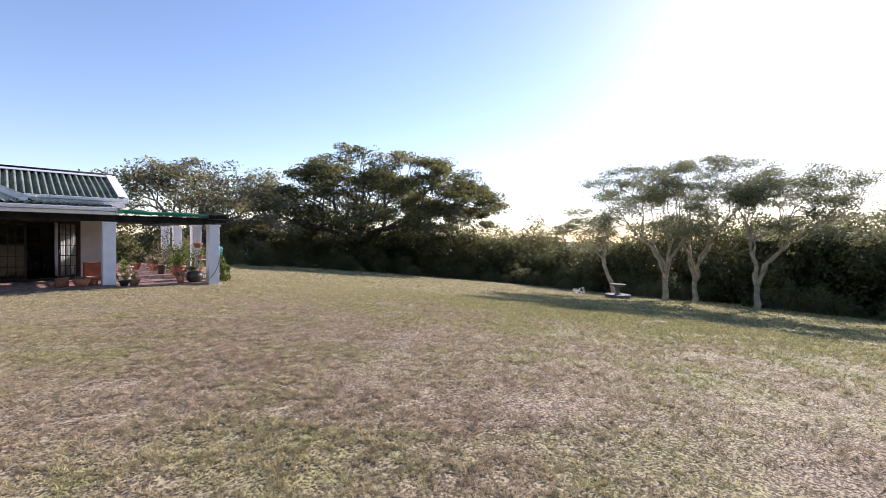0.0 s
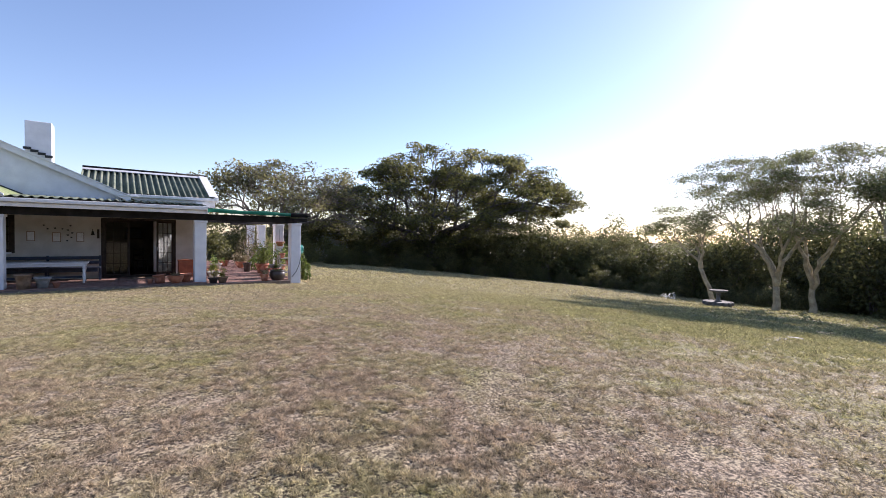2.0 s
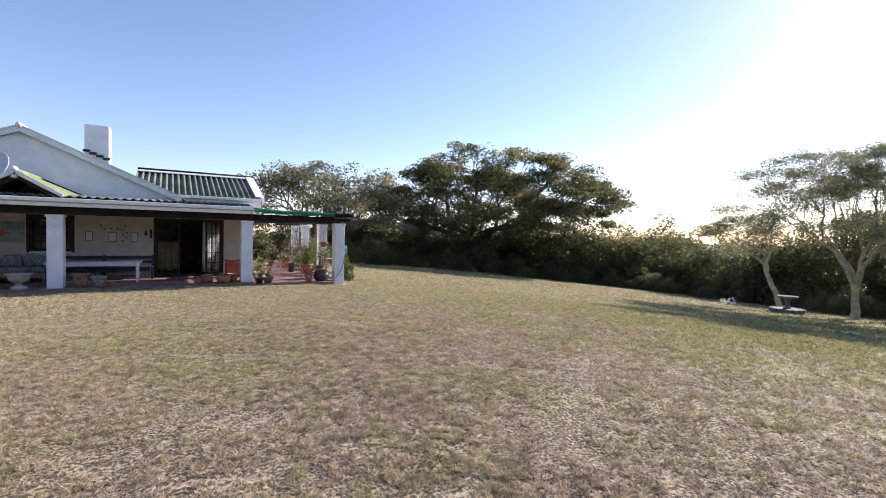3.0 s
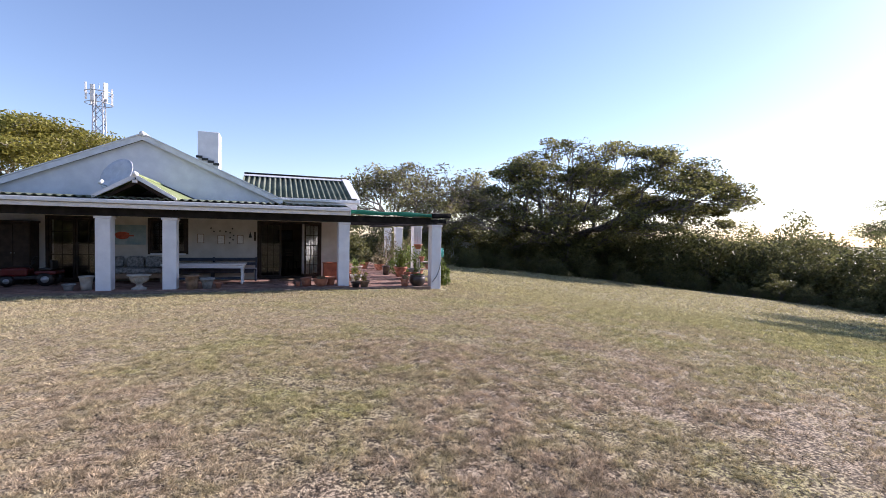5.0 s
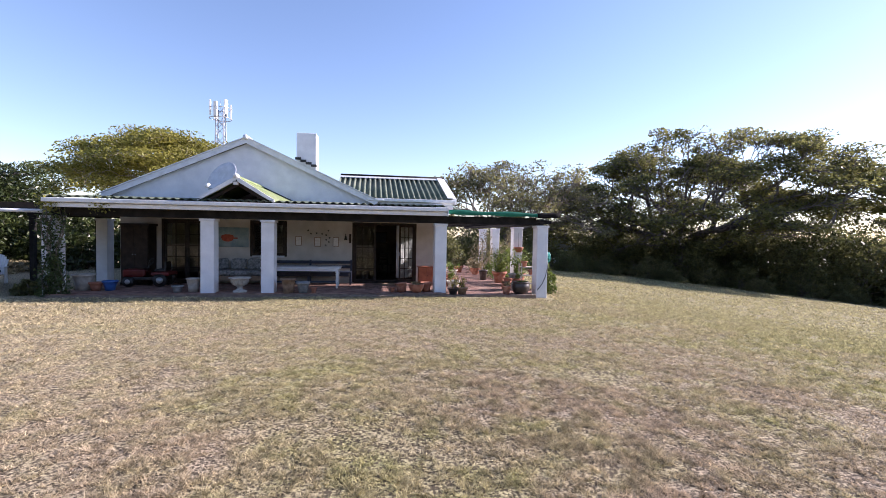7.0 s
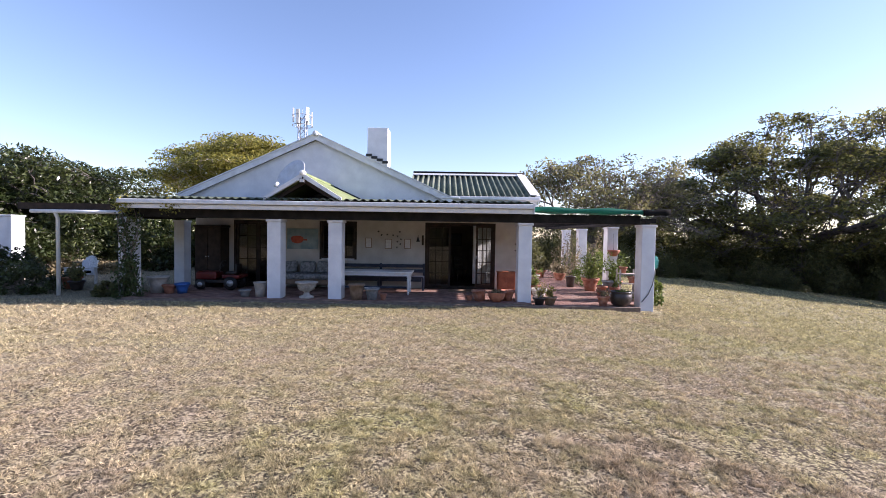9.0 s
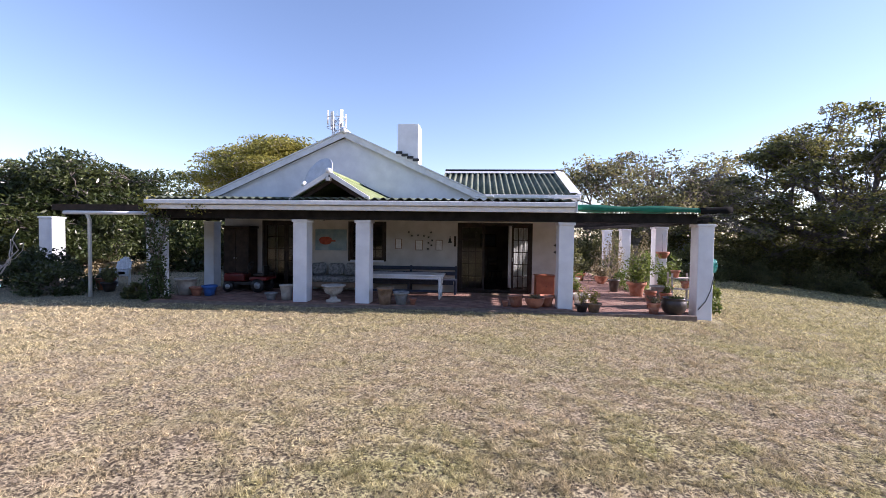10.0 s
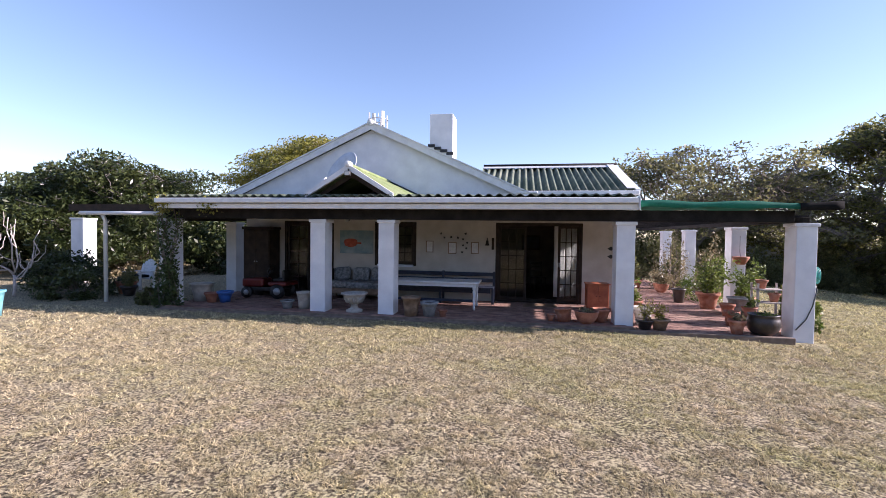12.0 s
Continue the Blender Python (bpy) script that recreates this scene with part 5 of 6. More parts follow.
ur = thing("garden_urn", "pale cement garden urn on a fluted foot", "urn", at=(-7.08, 17.2, FLOOR))
bm = bmesh.new()
lathe(bm, [(0.20, 0), (0.20, 0.05), (0.10, 0.09), (0.07, 0.16), (0.11, 0.19)], (0, 0, 0), 20)
part("foot", bm, "palepot", ur, "", True)
bm = bmesh.new()
lathe(bm, [(0.11, 0.19), (0.19, 0.24), (0.24, 0.34), (0.26, 0.40), (0.32, 0.43), (0.32, 0.46), (0.27, 0.46), (0.24, 0.40), (0.0, 0.38)], (0, 0, 0), 24)
part("bowl", bm, "palepot", ur, "", True)
for i in range(14):
    a = 2 * math.pi * i / 14
    tube("flute", [(0.18 * math.cos(a), 0.18 * math.sin(a), 0.225), (0.235 * math.cos(a), 0.235 * math.sin(a), 0.31), (0.25 * math.cos(a), 0.25 * math.sin(a), 0.37)], 0.016, "palepot", ur, seg=5)

pot(-8.45, 17.32, FLOOR, 0.19, 0.42, "palepot", "tall", "tall grey cement pot beside a pillar", seed=1)
pot(-8.86, 17.25, FLOOR, 0.16, 0.20, "greypot", "flower", "low grey pot beside the tall one", seed=2)
pot(-5.62, 16.99, FLOOR, 0.22, 0.44, "wood", "tall", "brown stoneware pot beside a pillar", seed=3)
pot(-5.20, 17.05, FLOOR, 0.20, 0.34, "greypot", "flower", "galvanised grey tub with a torn rim", seed=4)
pot(-4.88, 17.05, FLOOR, 0.10, 0.17, "terracotta", "flower", "small terracotta pot on the veranda", seed=5)
pot(-2.45, 17.15, FLOOR, 0.09, 0.16, "terracotta", "flower", "small sunlit terracotta pot", seed=6)
pot(-2.15, 17.15, FLOOR, 0.20, 0.30, "terracotta", "tall", "sunlit terracotta pot leaning a little", tilt=8, seed=7)
pot(-1.70, 17.05, FLOOR, 0.25, 0.27, "terracotta", "bowl", "wide terracotta bowl with dry plants", plant=(0.12, 0.22, 0.03, 260, "dryleaf"), seed=8)
pot(-1.36, 17.3, FLOOR, 0.20, 0.30, "terracotta", "flower", "terracotta pot behind the wide bowl", seed=9)
pot(-11.72, 17.85, FLOOR, 0.30, 0.48, "palepot", "tall", "large pale cement planter beside the creeper", seed=10)
pot(-11.28, 17.65, FLOOR, 0.18, 0.26, "terracotta", "flower", "terracotta pot beside a blue tub", seed=11)
pot(-10.95, 17.75, FLOOR, 0.20, 0.30, "blueplastic", "flower", "bright blue plastic tub on the veranda floor", seed=12)
P_ = PERGOLA
pot(-0.50, 17.05, P_, 0.18, 0.21, "darkpot", "flower", "dark pot with a thin yellowing plant", plant=(0.60, 0.24, 0.024, 300, "yellowleaf"), seed=13)
pot(-0.20, 17.05, P_, 0.19, 0.24, "wood", "flower", "brown clay pot with a bushy yellow-green plant", plant=(0.42, 0.26, 0.026, 380, "yellowleaf"), seed=14)
pot(-0.40, 17.6, P_, 0.22, 0.40, "palepot", "flower", "sunlit pale cream pot on the bricks", seed=15)
pot(-0.2, 19.3, P_, 0.22, 0.32, "terracotta", "flower", "large terracotta pot against the side wall", plant=(0.35, 0.25, 0.05, 200, "potleaf"), seed=16)
pot(-0.1, 20.3, P_, 0.24, 0.32, "terracotta", "flower", "terracotta pot against the side wall", seed=17)
pot(1.28, 17.02, P_, 0.16, 0.29, "terracotta", "flower", "terracotta pot with a ragged plant", plant=(0.25, 0.2, 0.04, 160, "dryleaf"), seed=18)
pot(1.78, 17.05, P_, 0.30, 0.42, "darkpot", "belly", "large dark glazed round pot beside a pillar", plant=(0.12, 0.22, 0.035, 110, "potleaf"), seed=19)
pot(1.55, 17.9, P_, 0.16, 0.34, "terracotta", "flower", "stacked terracotta pot in the sun", seed=20)
pot(2.0, 18.1, P_, 0.16, 0.42, "terracotta", "tall", "tall terracotta pot in the sun", plant=(0.35, 0.2, 0.04, 160, "potleaf"), seed=21)
pot(2.05, 19.3, P_, 0.17, 0.32, "terracotta", "flower", "terracotta pot in front of the grey tank", seed=22)
pot(2.4, 19.5, P_, 0.28, 0.46, "greypot", "tall", "round grey tub beside the pergola pillar", seed=23)
pot(2.05, 20.5, P_, 0.29, 0.46, "terracotta", "flower", "large red pot with a tall leafy shrub", plant=(1.15, 0.6, 0.05, 1000, "potleaf"), seed=24)
pot(1.65, 21.6, P_, 0.20, 0.42, "darkpot", "tall", "dark pot beside the leafy shrub", seed=25)
pot(2.7, 19.9, P_, 0.24, 0.44, "terracotta", "flower", "large clay pot with a light green shrub", plant=(1.1, 0.5, 0.05, 800, "potleaf"), seed=26)
pot(1.9, 24.2, P_, 0.26, 0.32, "terracotta", "bowl", "broad pot overflowing with brown-green foliage", plant=(0.5, 0.5, 0.06, 600, "dryleaf"), seed=27)
pot(1.3, 25.4, P_, 0.25, 0.34, "terracotta", "flower", "pot with a trailing plant at the paving's far end", plant=(0.6, 0.5, 0.06, 600, "scrubleaf"), seed=28)
pot(0.6, 23.4, P_, 0.26, 0.30, "palepot", "flower", "pale pot with small flowers", plant=(0.4, 0.35, 0.05, 350, "potleaf"), seed=29)
pot(0.2, 26.5, P_, 0.3, 0.4, "terracotta", "flower", "pot with a leafy plant by the side wall", plant=(0.7, 0.5, 0.06, 600, "scrubleaf"), seed=30)

hp = thing("hanging_pot", "small terracotta bowl hanging on the pergola pillar", "pot", at=(2.88, 20.56, 1.03))
bm = bmesh.new()
lathe(bm, [(0.10, 0), (0.17, 0.12), (0.21, 0.19), (0.21, 0.22), (0.17, 0.22), (0.0, 0.19)], (0, 0, 0), 16)
part("bowl", bm, "terracotta", hp, "", True)
tube("hook", [(0, 0.02, 0.2), (0, 0.07, 0.36), (0, 0.075, 0.8)], 0.006, "blackmetal", hp)

ps = thing("plant_stand", "slatted pale wooden plant stand with pots", "plant stand", at=(2.45, 18.3, P_))
for z in (0.2, 0.5, 0.8):
    part("shelf", cbox(-0.28, 0.28, -0.16, 0.16, z, z + 0.025), "whitebark", ps)
for x in (-0.26, 0.26):
    for y in (-0.14, 0.14):
        part("leg", cbox(x - 0.02, x + 0.02, y - 0.02, y + 0.02, 0, 0.95), "whitebark", ps)
pot(2.33, 18.3, P_ + 0.826, 0.12, 0.2, "terracotta", "flower", "terracotta pot on the plant stand", seed=31)
pot(2.60, 18.3, P_ + 0.526, 0.12, 0.2, "terracotta", "flower", "terracotta pot on the middle shelf", seed=32)

hr = thing("hose_reel", "teal plastic hose reel fixed to the corner pillar", "hose reel", at=(2.74, 17.25, 1.05))
hr.scale = (0.8, 0.8, 0.8)
tube("drum", [(0.0, 0, 0), (0.14, 0, 0)], 0.13, "teal", hr, seg=18)
part("bracket", cbox(-0.11, 0.02, -0.05, 0.05, -0.05, 0.05), "teal", hr)
for i in range(4):
    tube("hose_coil", [(0.03 + 0.03 * i, 0.15 * math.cos(a / 16 * 2 * math.pi), -0.05 + 0.21 * math.sin(a / 16 * 2 * math.pi)) for a in range(17)], 0.011, "teal", hr, seg=6)
tube("hose_tail", [(0.0, -0.1, -0.15), (-0.06, -0.33, -0.40), (-0.14, -0.331, -0.80), (-0.28, -0.33, -1.15), (-0.50, -0.331, -1.42)], 0.014, "hose", hr, "dark hose hanging across the pillar", 6)

# ---- roof fittings ----
sd = thing("satellite_dish", "pale grey satellite dish mounted on the gable", "satellite dish", at=(-8.06, 18.8, 3.46))
sd.scale = (1.5, 1.25, 1.5)
bm = bmesh.new()
seg = 28
rings = []
for j in range(6):
    r = 0.40 * j / 5
    rings.append([bm.verts.new((r * math.cos(2 * math.pi * i / seg), r * math.sin(2 * math.pi * i / seg), 0.28 * r * r)) for i in range(seg)])
for a, c in zip(rings[1:], rings[2:]):
    for i in range(seg):
        bm.faces.new((a[i], a[(i + 1) % seg], c[(i + 1) % seg], c[i]))
bm.faces.new(rings[1])
bmesh.ops.remove_doubles(bm, verts=bm.verts, dist=0.0001)
bmesh.ops.delete(bm, geom=[q for q in bm.verts if not q.link_faces], context="VERTS")
bmesh.ops.solidify(bm, geom=bm.faces, thickness=0.012)
bmesh.ops.transform(bm, matrix=pose(0, 0, 0, 62, 0, -35), verts=bm.verts)
part("reflector", bm, "dish", sd, "", True)
tube("feed_arm", [(0.0, -0.05, -0.33), (-0.25, -0.38, -0.22)], 0.014, "steel", sd)
tube("receiver", [(-0.25, -0.38, -0.22), (-0.20, -0.32, -0.16)], 0.035, "white", sd)
tube("mast", [(0, 0.05, 0), (0.05, 0.5, -0.1), (0.05, 0.885, -0.1)], 0.022, "steel", sd)
fl = thing("floodlight", "small floodlight under the porch apex", "floodlight", at=(PX + 0.02, 16.60, PZ - 0.18))
part("housing", cbox(-0.07, 0.07, -0.05, 0.03, -0.05, 0.06, 0.01), "blackmetal", fl)
part("lens", cbox(-0.055, 0.055, -0.062, -0.052, -0.04, 0.045), "lampglass", fl)
part("bracket", cbox(-0.015, 0.015, 0.03, 0.07, -0.02, 0.12), "blackmetal", fl)
gl_ = thing("gable_finial", "white round ridge end on the gable", "finial", at=(AX, WALL_Y - 0.22, AZ + 0.05))
tube("cap", [(0, 0, 0), (0, 0.08, 0)], 0.088, "white", gl_, seg=16)

# far radio tower behind the house
tw = thing("radio_tower", "white lattice radio mast with antenna panels, far behind", "tower", at=(-30.6, 90.0, gz(-28, 90)))
TH = 24.0
for i in range(4):
    a = math.pi / 4 + math.pi / 2 * i
    tube("mast_leg", [(1.5 * math.cos(a), 1.5 * math.sin(a), 0), (0.85 * math.cos(a), 0.85 * math.sin(a), TH)], 0.10, "steel", tw, seg=5)
    b2 = a + math.pi / 2
    for j in range(14):
        z0, z1 = TH * j / 14, TH * (j + 1) / 14
        r0, r1 = 1.5 - 0.65 * j / 14, 1.5 - 0.65 * (j + 1) / 14
        tube("brace", [(r0 * math.cos(a), r0 * math.sin(a), z0), (r1 * math.cos(b2), r1 * math.sin(b2), z1)], 0.055, "steel", tw, seg=4)
        if j % 2 == i % 2:
            tube("brace", [(r0 * math.cos(b2), r0 * math.sin(b2), z0), (r1 * math.cos(a), r1 * math.sin(a), z1)], 0.055, "steel", tw, seg=4)
for z in (TH - 1.8, TH):
    ring_ = [(1.9 * math.cos(2 * math.pi * i / 12), 1.9 * math.sin(2 * math.pi * i / 12), z) for i in range(13)]
    tube("platform_ring", ring_, 0.07, "steel", tw, seg=4)
for i in range(6):
    a = 2 * math.pi * i / 6 + 0.3
    m = pose(1.7 * math.cos(a), 1.7 * math.sin(a), TH - 0.4 + 0.5 * (i % 2), 0, 0, math.degrees(a))
    part("antenna_panel", cbox(-0.14, 0.14, -0.3, 0.3, -1.3, 1.3, 0.03, m), "white", tw)
tube("lightning_rod", [(0, 0, TH), (0, 0, TH + 1.6)], 0.04, "steel", tw, seg=4)

# ---- west end: lean-to, creeper, garden chair ----
lt = thing("lean_to", "dark flat lean-to roof on a white pipe frame", "lean-to")
part("roof_sheet", cbox(-15.4, -12.15, 17.35, 21.3, 2.32, 2.38), "blackbeam", lt, "dark roof sheet")
part("fascia", cbox(-15.4, -12.15, 17.30, 17.345, 2.26, 2.44), "darkwood", lt, "dark brown fascia")
tube("front_pipe", [(-15.0, 17.28, 2.20), (-12.2, 17.28, 2.20)], 0.055, "white", lt, "white pipe gutter", 10)
tube("post", [(-14.38, 17.45, -0.3), (-14.38, 17.45, 2.0), (-14.33, 17.3, 2.2)], 0.05, "white", lt, "white bent pipe post", 10)
part("back_beam", cbox(-15.4, -12.15, 21.1, 21.25, 2.12, 2.32), "blackbeam", lt)
part("back_post", cbox(-15.35, -15.2, 21.1, 21.25, -0.3, 2.12), "blackbeam", lt)
part("back_post", cbox(-13.2, -13.05, 21.1, 21.25, -0.3, 2.12), "blackbeam", lt)

rng = np.random.default_rng(301)
cr_ = thing("creeper", "leafy creeper climbing the corner pillar", "creeper", at=(-11.86, 17.0, gz(-11.9, 17)))
v, f = [], []
pts = []
for i in range(7):
    x = rng.uniform(-0.32, 0.12)
    line = [Vector((x + 0.10 * math.sin(z * 3 + i), -0.06 + 0.05 * math.cos(z * 2 + i), z)) for z in np.linspace(0, 2.3 + 0.2 * (i % 3), 10)]
    tube_data(line, [0.016] * 10, 5, v, f)
    for q in line:
        for _ in range(20 if q.z > 1.2 else 55):
            pts.append(np.array(q) + np.clip(rng.normal(size=3), -1.6, 1.6) * (0.10, 0.07, 0.10))
raw("stem", v, f, "greybark", cr_, smooth=True)
tagged(leaf_mesh("foliage", pts, 0.045, "creeper", cr_, rng, 0.5), kind="stuff")
pts = [np.array((0.0 if i % 3 else 1.25, -0.35, 2.62 if i % 3 else 2.6)) + rng.normal(size=3) * (0.14, 0.05, 0.11) for i in range(420)]
tagged(leaf_mesh("blossom", pts, 0.04, "yellowleaf", cr_, rng, 0.6, "yellow-green young leaves over the gutter"), kind="stuff")


def adirondack(x, y, z, rz):
    t = thing("garden_chair", "white slatted garden chair with a rounded back", "chair", at=(x, y, z))
    t.rotation_euler = (0, 0, radians(rz))
    for i in range(7):
        a = -0.27 + 0.09 * i
        h = 1.02 - 2.4 * (a * a)
        part("back_slat", cbox(a - 0.038, a + 0.038, -0.012, 0.012, 0, h - 0.3, 0.005, pose(0, 0.2, 0.3, -18)), "white", t)
    for i in range(5):
        part("seat_slat", cbox(-0.28, 0.28, -0.3 + 0.1 * i, -0.22 + 0.1 * i, 0.36 - 0.015 * i, 0.38 - 0.015 * i), "white", t)
    for s in (-0.33, 0.33):
        part("arm", cbox(s - 0.05, s + 0.05, -0.34, 0.28, 0.56, 0.585, 0.006), "white", t)
        part("leg", cbox(s - 0.02, s + 0.02, -0.33, -0.25, 0, 0.56), "white", t)
        part("leg", cbox(s - 0.02, s + 0.02, 0.18, 0.26, 0, 0.56), "white", t)
    part("seat_pad", cbox(-0.27, 0.27, -0.28, 0.12, 0.385, 0.47, 0.03), "blackcloth", t, "dark seat cushion")


adirondack(-15.95, 20.2, gz(-15.95, 20.2), -6)
pot(-15.3, 19.0, gz(-15.3, 19), 0.3, 0.4, "terracotta", "flower", "terracotta pot under the lean-to", plant=(0.4, 0.4, 0.06, 300, "scrubleaf"), seed=41)
pot(-14.8, 18.6, gz(-14.8, 18.6), 0.22, 0.3, "darkpot", "flower", "dark pot under the lean-to", plant=(0.5, 0.35, 0.06, 300, "hedgeleaf"), seed=42)
gt = thing("garden_gate", "low dark picket gate behind the house corner", "gate", at=(-16.8, 29.5, gz(-16.8, 29.5)))
for i in range(11):
    part("picket", cbox(-0.8 + 0.15 * i, -0.72 + 0.15 * i, -0.02, 0.02, 0, 1.75 + 0.08 * (i % 2), 0.01), "darkwood", gt)
for z in (0.4, 1.35):
    part("rail", cbox(-0.82, 0.82, 0.021, 0.05, z, z + 0.08), "darkwood", gt)


def low_bush(name, label, x, y, h, w, leaf, mat, seed, count=40, per=60):
    t = make_shrub(name, label, h, w, leaf, mat, seed, count, per)
    t["group"] = "garden shrubs round the house"
    t.location = (x, y, gz(x, y) - 0.03)
    return t


# the first two shrubs take the darker mango leaves to stand for shade
low_bush("shrub", "bushy shrub beside the white pillar, leaves darkened for its shade", -17.6, 19.2, 1.5, 1.1, 0.06, "mangoleaf", 401, 50, 80)
low_bush("shrub", "shrub in front of the lean-to, leaves darkened for its shade", -15.9, 17.9, 1.0, 0.9, 0.05, "mangoleaf", 402, 50, 80)
low_bush("shrub", "shaded shrub beside the lean-to post", -12.9, 17.5, 0.45, 0.4, 0.05, "hedgeleaf", 403)
low_bush("shrub", "light green shrub beside the corner pillar", 3.1, 18.4, 1.15, 0.36, 0.055, "potleaf", 404)
low_bush("shrub", "dry tan shrub beneath the dense tree", -20.5, 24.0, 0.9, 1.0, 0.07, "dryleaf", 405)
low_bush("shrub", "dry grassy clump beyond the lean-to", -25.5, 20.5, 0.7, 1.2, 0.07, "dryleaf", 406)
low_bush("shrub", "dark bush before the neighbouring house", 14.0, 42.3, 2.3, 1.9, 0.11, "hedgeleaf", 415)
low_bush("shrub", "sunlit yellow-green shrub behind the fig tree", 38.5, 50.5, 3.0, 2.6, 0.14, "yellowleaf", 407)
low_bush("shrub", "small white-flowering bush at the lawn's edge", 30.4, 15.9, 0.6, 0.55, 0.06, "whiteflower", 408, 14, 12)
low_bush("shrub", "climbing dry vine beside the pergola", 2.55, 25.2, 2.2, 0.7, 0.05, "dryleaf", 409, 40, 26)

low_bush("shrub", "yellow-green shrub growing beside the pergola paving", 2.75, 22.6, 1.5, 0.75, 0.05, "potleaf", 416, 50, 40)
low_bush("shrub", "tangled dry vine between the pergola pillars", 3.35, 23.7, 2.2, 0.6, 0.045, "dryleaf", 417, 40, 26)
low_bush("shrub", "dark shrub at the far end of the pergola", 3.7, 27.4, 2.1, 0.9, 0.07, "hedgeleaf", 418)
low_bush("shrub", "dark bush closing the far end of the paving", 1.2, 33.2, 3.0, 1.9, 0.10, "hedgeleaf", 419, 60, 90)
low_bush("shrub", "dark bush behind the paving's far end", 4.6, 34.6, 3.0, 1.9, 0.10, "hedgeleaf", 420, 60, 90)
low_bush("shrub", "dark leafy shrub behind the lean-to", -17.4, 27.0, 3.0, 1.8, 0.11, "mangoleaf", 411, 60, 90)
low_bush("shrub", "dark leafy shrub by the garden gate", -14.6, 28.2, 2.8, 1.7, 0.11, "mangoleaf", 412, 60, 90)
low_bush("shrub", "dark leafy shrub behind the house corner", -12.9, 31.0, 2.6, 1.5, 0.11, "mangoleaf", 413, 50, 90)
low_bush("shrub", "dry tan shrub beside the garden gate", -18.3, 24.6, 0.6, 0.9, 0.06, "dryleaf", 414)
# bare little tree and turquoise pot at the west side of the lawn
bt = thing("bare_tree", "small bare pale-stemmed tree on the lawn", "tree", at=(-17.7, 17.6, gz(-17.7, 17.6)))
rng = np.random.default_rng(77)
tr_ = tube("trunk", [(0, 0, -0.1), (0.05, 0, 0.3), (0.0, 0.03, 0.62)], [0.05, 0.04, 0.035], "whitebark", bt)
v, f = [], []
for i in range(6):
    a = 2 * math.pi * i / 6 + 0.3
    out_ = Vector((math.cos(a), math.sin(a), 0)) * rng.uniform(0.5, 1.0)
    tip = out_ * 0.8 + Vector((0, 0, rng.uniform(1.5, 2.3)))
    c_ = curve(Vector((0, 0.03, 0.45 + 0.05 * i)), tip, out_ * 0.75 + Vector((0, 0, 0.3)), rng, 6, 0.2)
    tube("branch", c_, [0.025, 0.022, 0.020, 0.018, 0.016, 0.013, 0.010], "whitebark", bt, seg=6)
    for _ in range(3):
        q = c_[int(rng.integers(2, 6))]
        up = Vector((rng.normal() * 0.2, rng.normal() * 0.2, rng.uniform(0.25, 0.55)))
        tube_data(curve(q, q + up, Vector((up.x, up.y, 0.05)), rng, 4, 0.15), [0.013, 0.012, 0.010, 0.009, 0.007], 5, v, f)
tagged(raw("twig_mass", v, f, "whitebark", bt, smooth=True), kind="stuff")
pot(-14.69, 14.95, gz(-14.69, 14.95), 0.25, 0.58, "turquoise", "tall", "turquoise glazed garden pot on the lawn", plant=(0.2, 0.25, 0.05, 120, "scrubleaf"), seed=51)

# ---- on the slope ----
bb = thing("birdbath", "grey stone birdbath on a round stone base", "birdbath", at=(26.0, 10.75, gz(26.0, 10.75)))
bm = bmesh.new()
lathe(bm, [(0.72, -0.1), (0.72, 0.22), (0.66, 0.28), (0.0, 0.28)], (0, 0, 0), 22)
part("base", bm, "stone", bb)
for i in range(14):
    a = 2 * math.pi * i / 14
    part("rim_stone", cbox(-0.13, 0.13, -0.08, 0.08, 0.10, 0.30, 0.03, pose(0.74 * math.cos(a), 0.74 * math.sin(a), 0, 0, 0, math.degrees(a) + 90)), "stone", bb)
bm = bmesh.new()
lathe(bm, [(0.22, 0.28), (0.12, 0.36), (0.10, 0.6), (0.14, 0.78), (0.2, 0.82)], (0, 0, 0), 14)
part("pedestal", bm, "stone", bb, "", True)
bm = bmesh.new()
lathe(bm, [(0.2, 0.82), (0.46, 0.90), (0.50, 0.98), (0.45, 0.98), (0.3, 0.92), (0.0, 0.90)], (0, 0, 0), 22)
part("basin", bm, "stone", bb, "", True)
for i, (x, y, r) in enumerate(((10.75, 3.05, 0.16), (11.15, 3.2, 0.12), (11.5, 2.95, 0.2))):
    st = thing("flat_stone", "flat pale stone lying in the lawn", "stone", "flat stones in the lawn", at=(x, y, gz(x, y)))
    bm = bmesh.new()
    bmesh.ops.create_icosphere(bm, subdivisions=2, radius=r)
    for q in bm.verts:
        q.co += Vector((noise.noise(q.co * 7 + Vector((i, 0, 0))), noise.noise(q.co * 6), 0)) * 0.05
        q.co.z *= 0.16
    part("slab", bm, "concrete", st)

# neighbour's house glimpsed under the trees
nh = thing("neighbour_house", "small white neighbouring house with a dark roof behind the trees", "house", at=(18.4, 53.5, gz(18.4, 53.5)))
nh.scale = (0.9, 0.9, 0.95)
part("wall", cbox(-3.0, 3.0, 0, 6, -0.5, 2.6), "plaster", nh)
bm = bmesh.new()
prism(bm, [(-3.0, 2.6), (3.0, 2.6), (0, 4.2)], 0.0, 0.2)
part("gable_wall", bm, "plaster", nh)
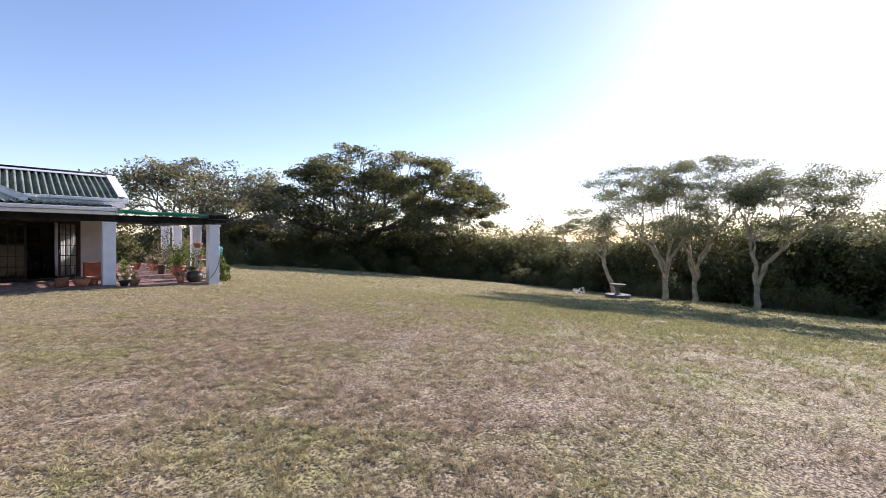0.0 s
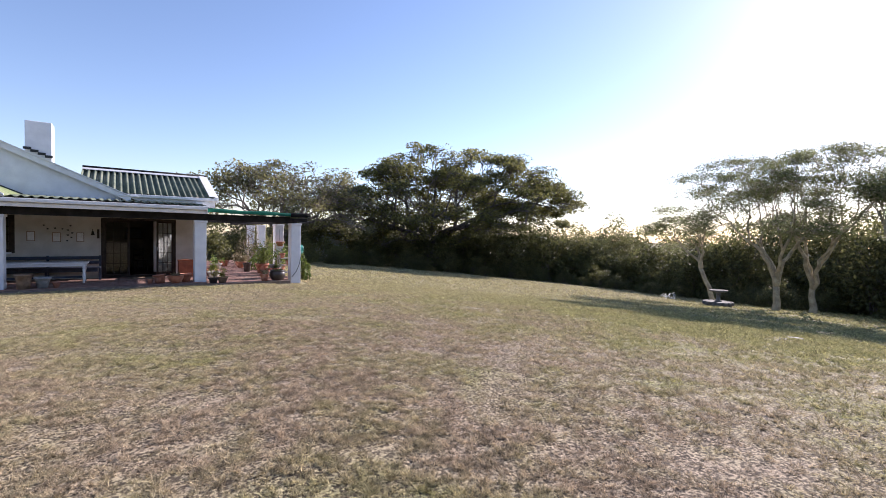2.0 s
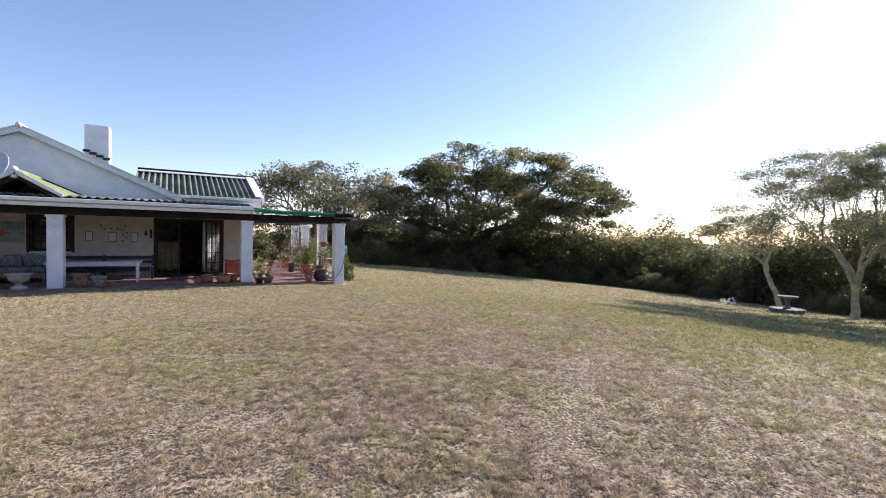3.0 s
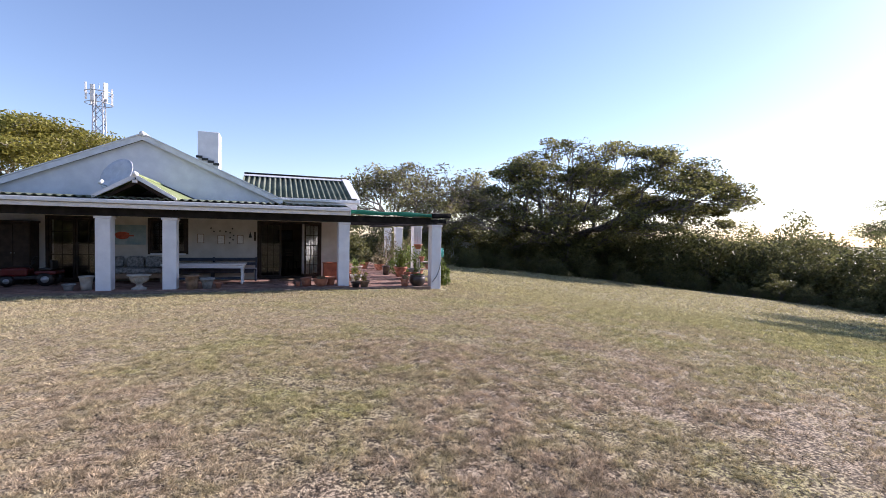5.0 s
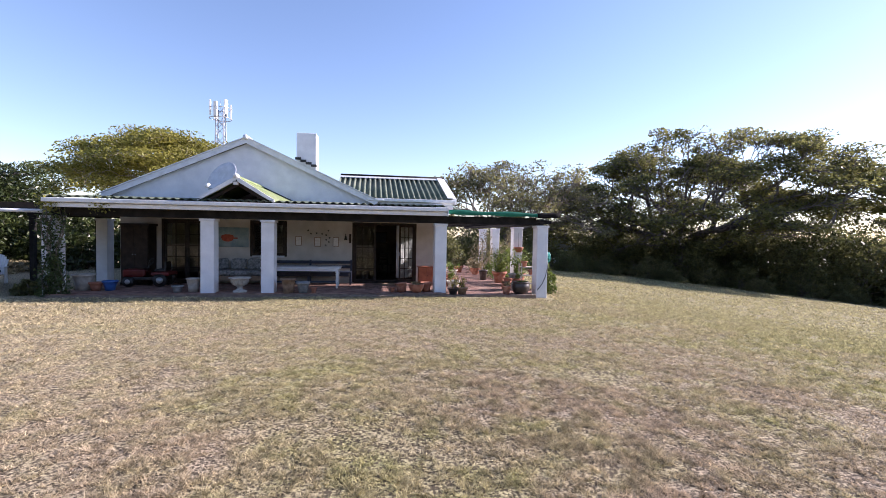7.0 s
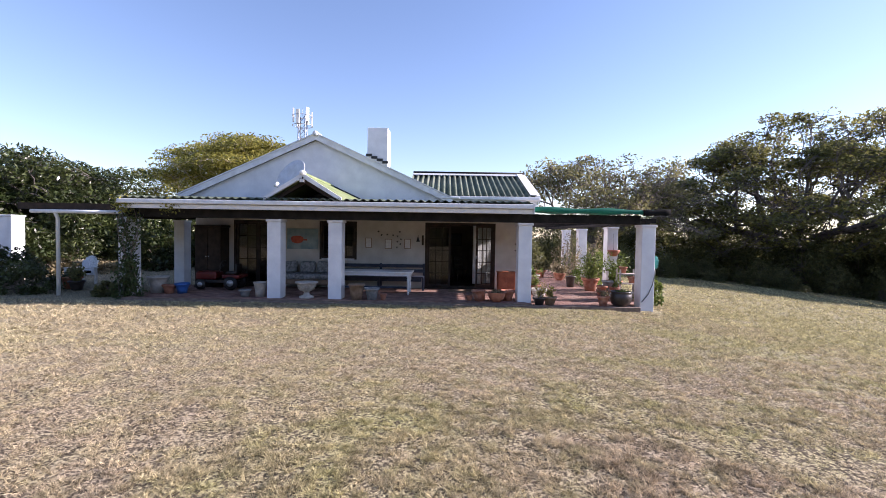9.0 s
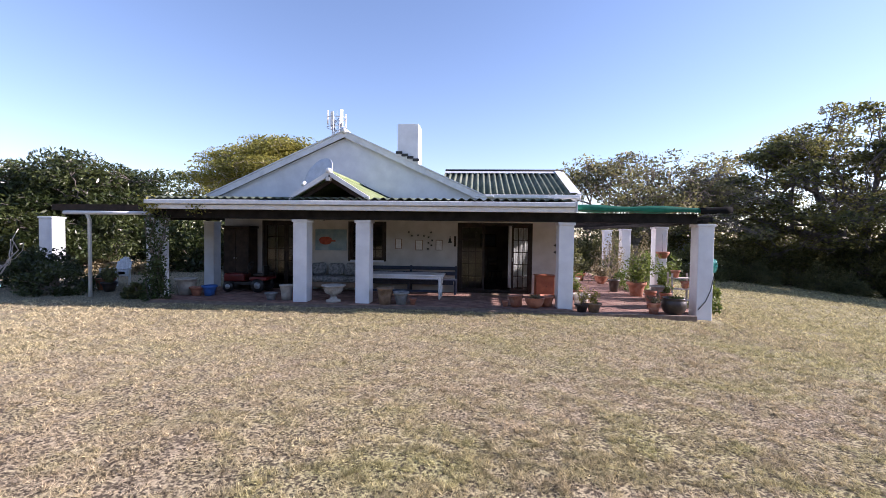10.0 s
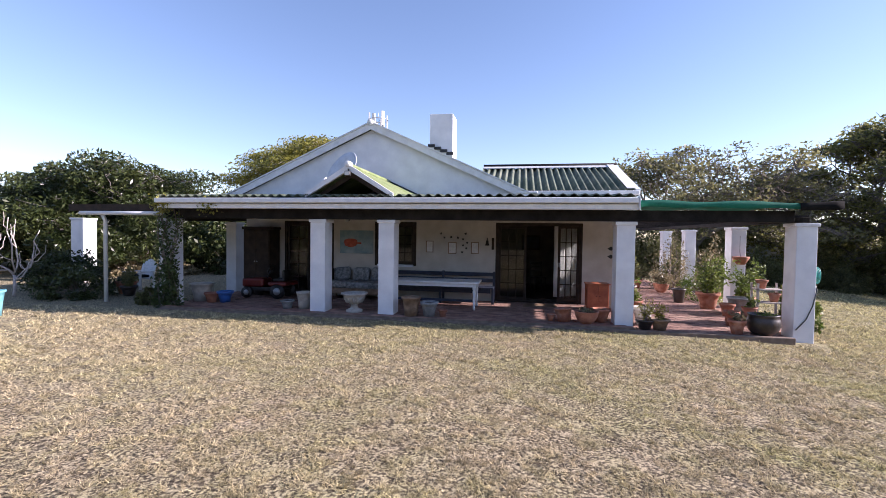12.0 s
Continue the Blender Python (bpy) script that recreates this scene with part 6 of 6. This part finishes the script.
for s in (-1, 1):
    bm = bmesh.new()
    prism(bm, [(0, 4.35), (s * 3.4, 2.5), (s * 3.4, 2.38), (0, 4.22)], -0.3, 6.3)
    part("roof_slope", bm, "blackbeam", nh)
wn_ = part("window", cbox(-0.6, 0.6, -0.03, 0.03, 0.9, 2.0), "darkwood", nh)
part("pane", cbox(-0.5, 0.5, -0.04, -0.032, 1.0, 1.9), "glass", wn_)

# ---- paving bricks, last ----
def paving(parent_name, x0, x1, y0, y1, top, near_y, limit=300):
    floor_ = bpy.data.objects[parent_name]
    bl_, bw = 0.222, 0.106
    gap = 0.010
    bm = bmesh.new()
    box(bm, -bl_ / 2 + gap / 2, bl_ / 2 - gap / 2, -bw / 2 + gap / 2, bw / 2 - gap / 2, -0.03, 0.0)
    me = bpy.data.meshes.new("brick")
    bm.to_mesh(me)
    bm.free()
    me.materials.append(M["brick"])
    rng = np.random.default_rng(9)
    v, f = [], []
    made = 0
    ny, nx = int((y1 - y0) / bw), int((x1 - x0) / bl_)
    for j in range(ny):
        for i in range(nx):
            x = x0 + (i + 0.5 + (0.5 if j % 2 else 0)) * bl_
            y = y0 + (j + 0.5) * bw
            if x + bl_ / 2 > x1:
                continue
            z = top + rng.normal() * 0.002
            if y < near_y and made < limit:
                ob = new("brick", me)
                ob.parent = floor_
                ob.location = (x, y, z)
                ob.rotation_euler = (rng.normal() * 0.008, rng.normal() * 0.008, rng.normal() * 0.01)
                made += 1
            else:
                k = len(v)
                a, c = bl_ / 2 - gap / 2, bw / 2 - gap / 2
                v += [(x - a, y - c, z), (x + a, y - c, z), (x + a, y + c, z), (x - a, y + c, z), (x - a, y - c, z - 0.03), (x + a, y - c, z - 0.03), (x + a, y + c, z - 0.03), (x - a, y + c, z - 0.03)]
                f += [(k, k + 1, k + 2, k + 3), (k + 4, k + 5, k + 1, k), (k + 5, k + 6, k + 2, k + 1), (k + 6, k + 7, k + 3, k + 2), (k + 7, k + 4, k, k + 3)]
    tagged(raw("brick_rest", v, f, "brickstuff", floor_), kind="stuff")


paving("floor_veranda", -12.09, -0.76, 16.84, WALL_Y - 0.02, FLOOR, 17.5)
paving("floor_pergola", -0.73, 2.19, 16.84, 30.4, PERGOLA, 20.0)
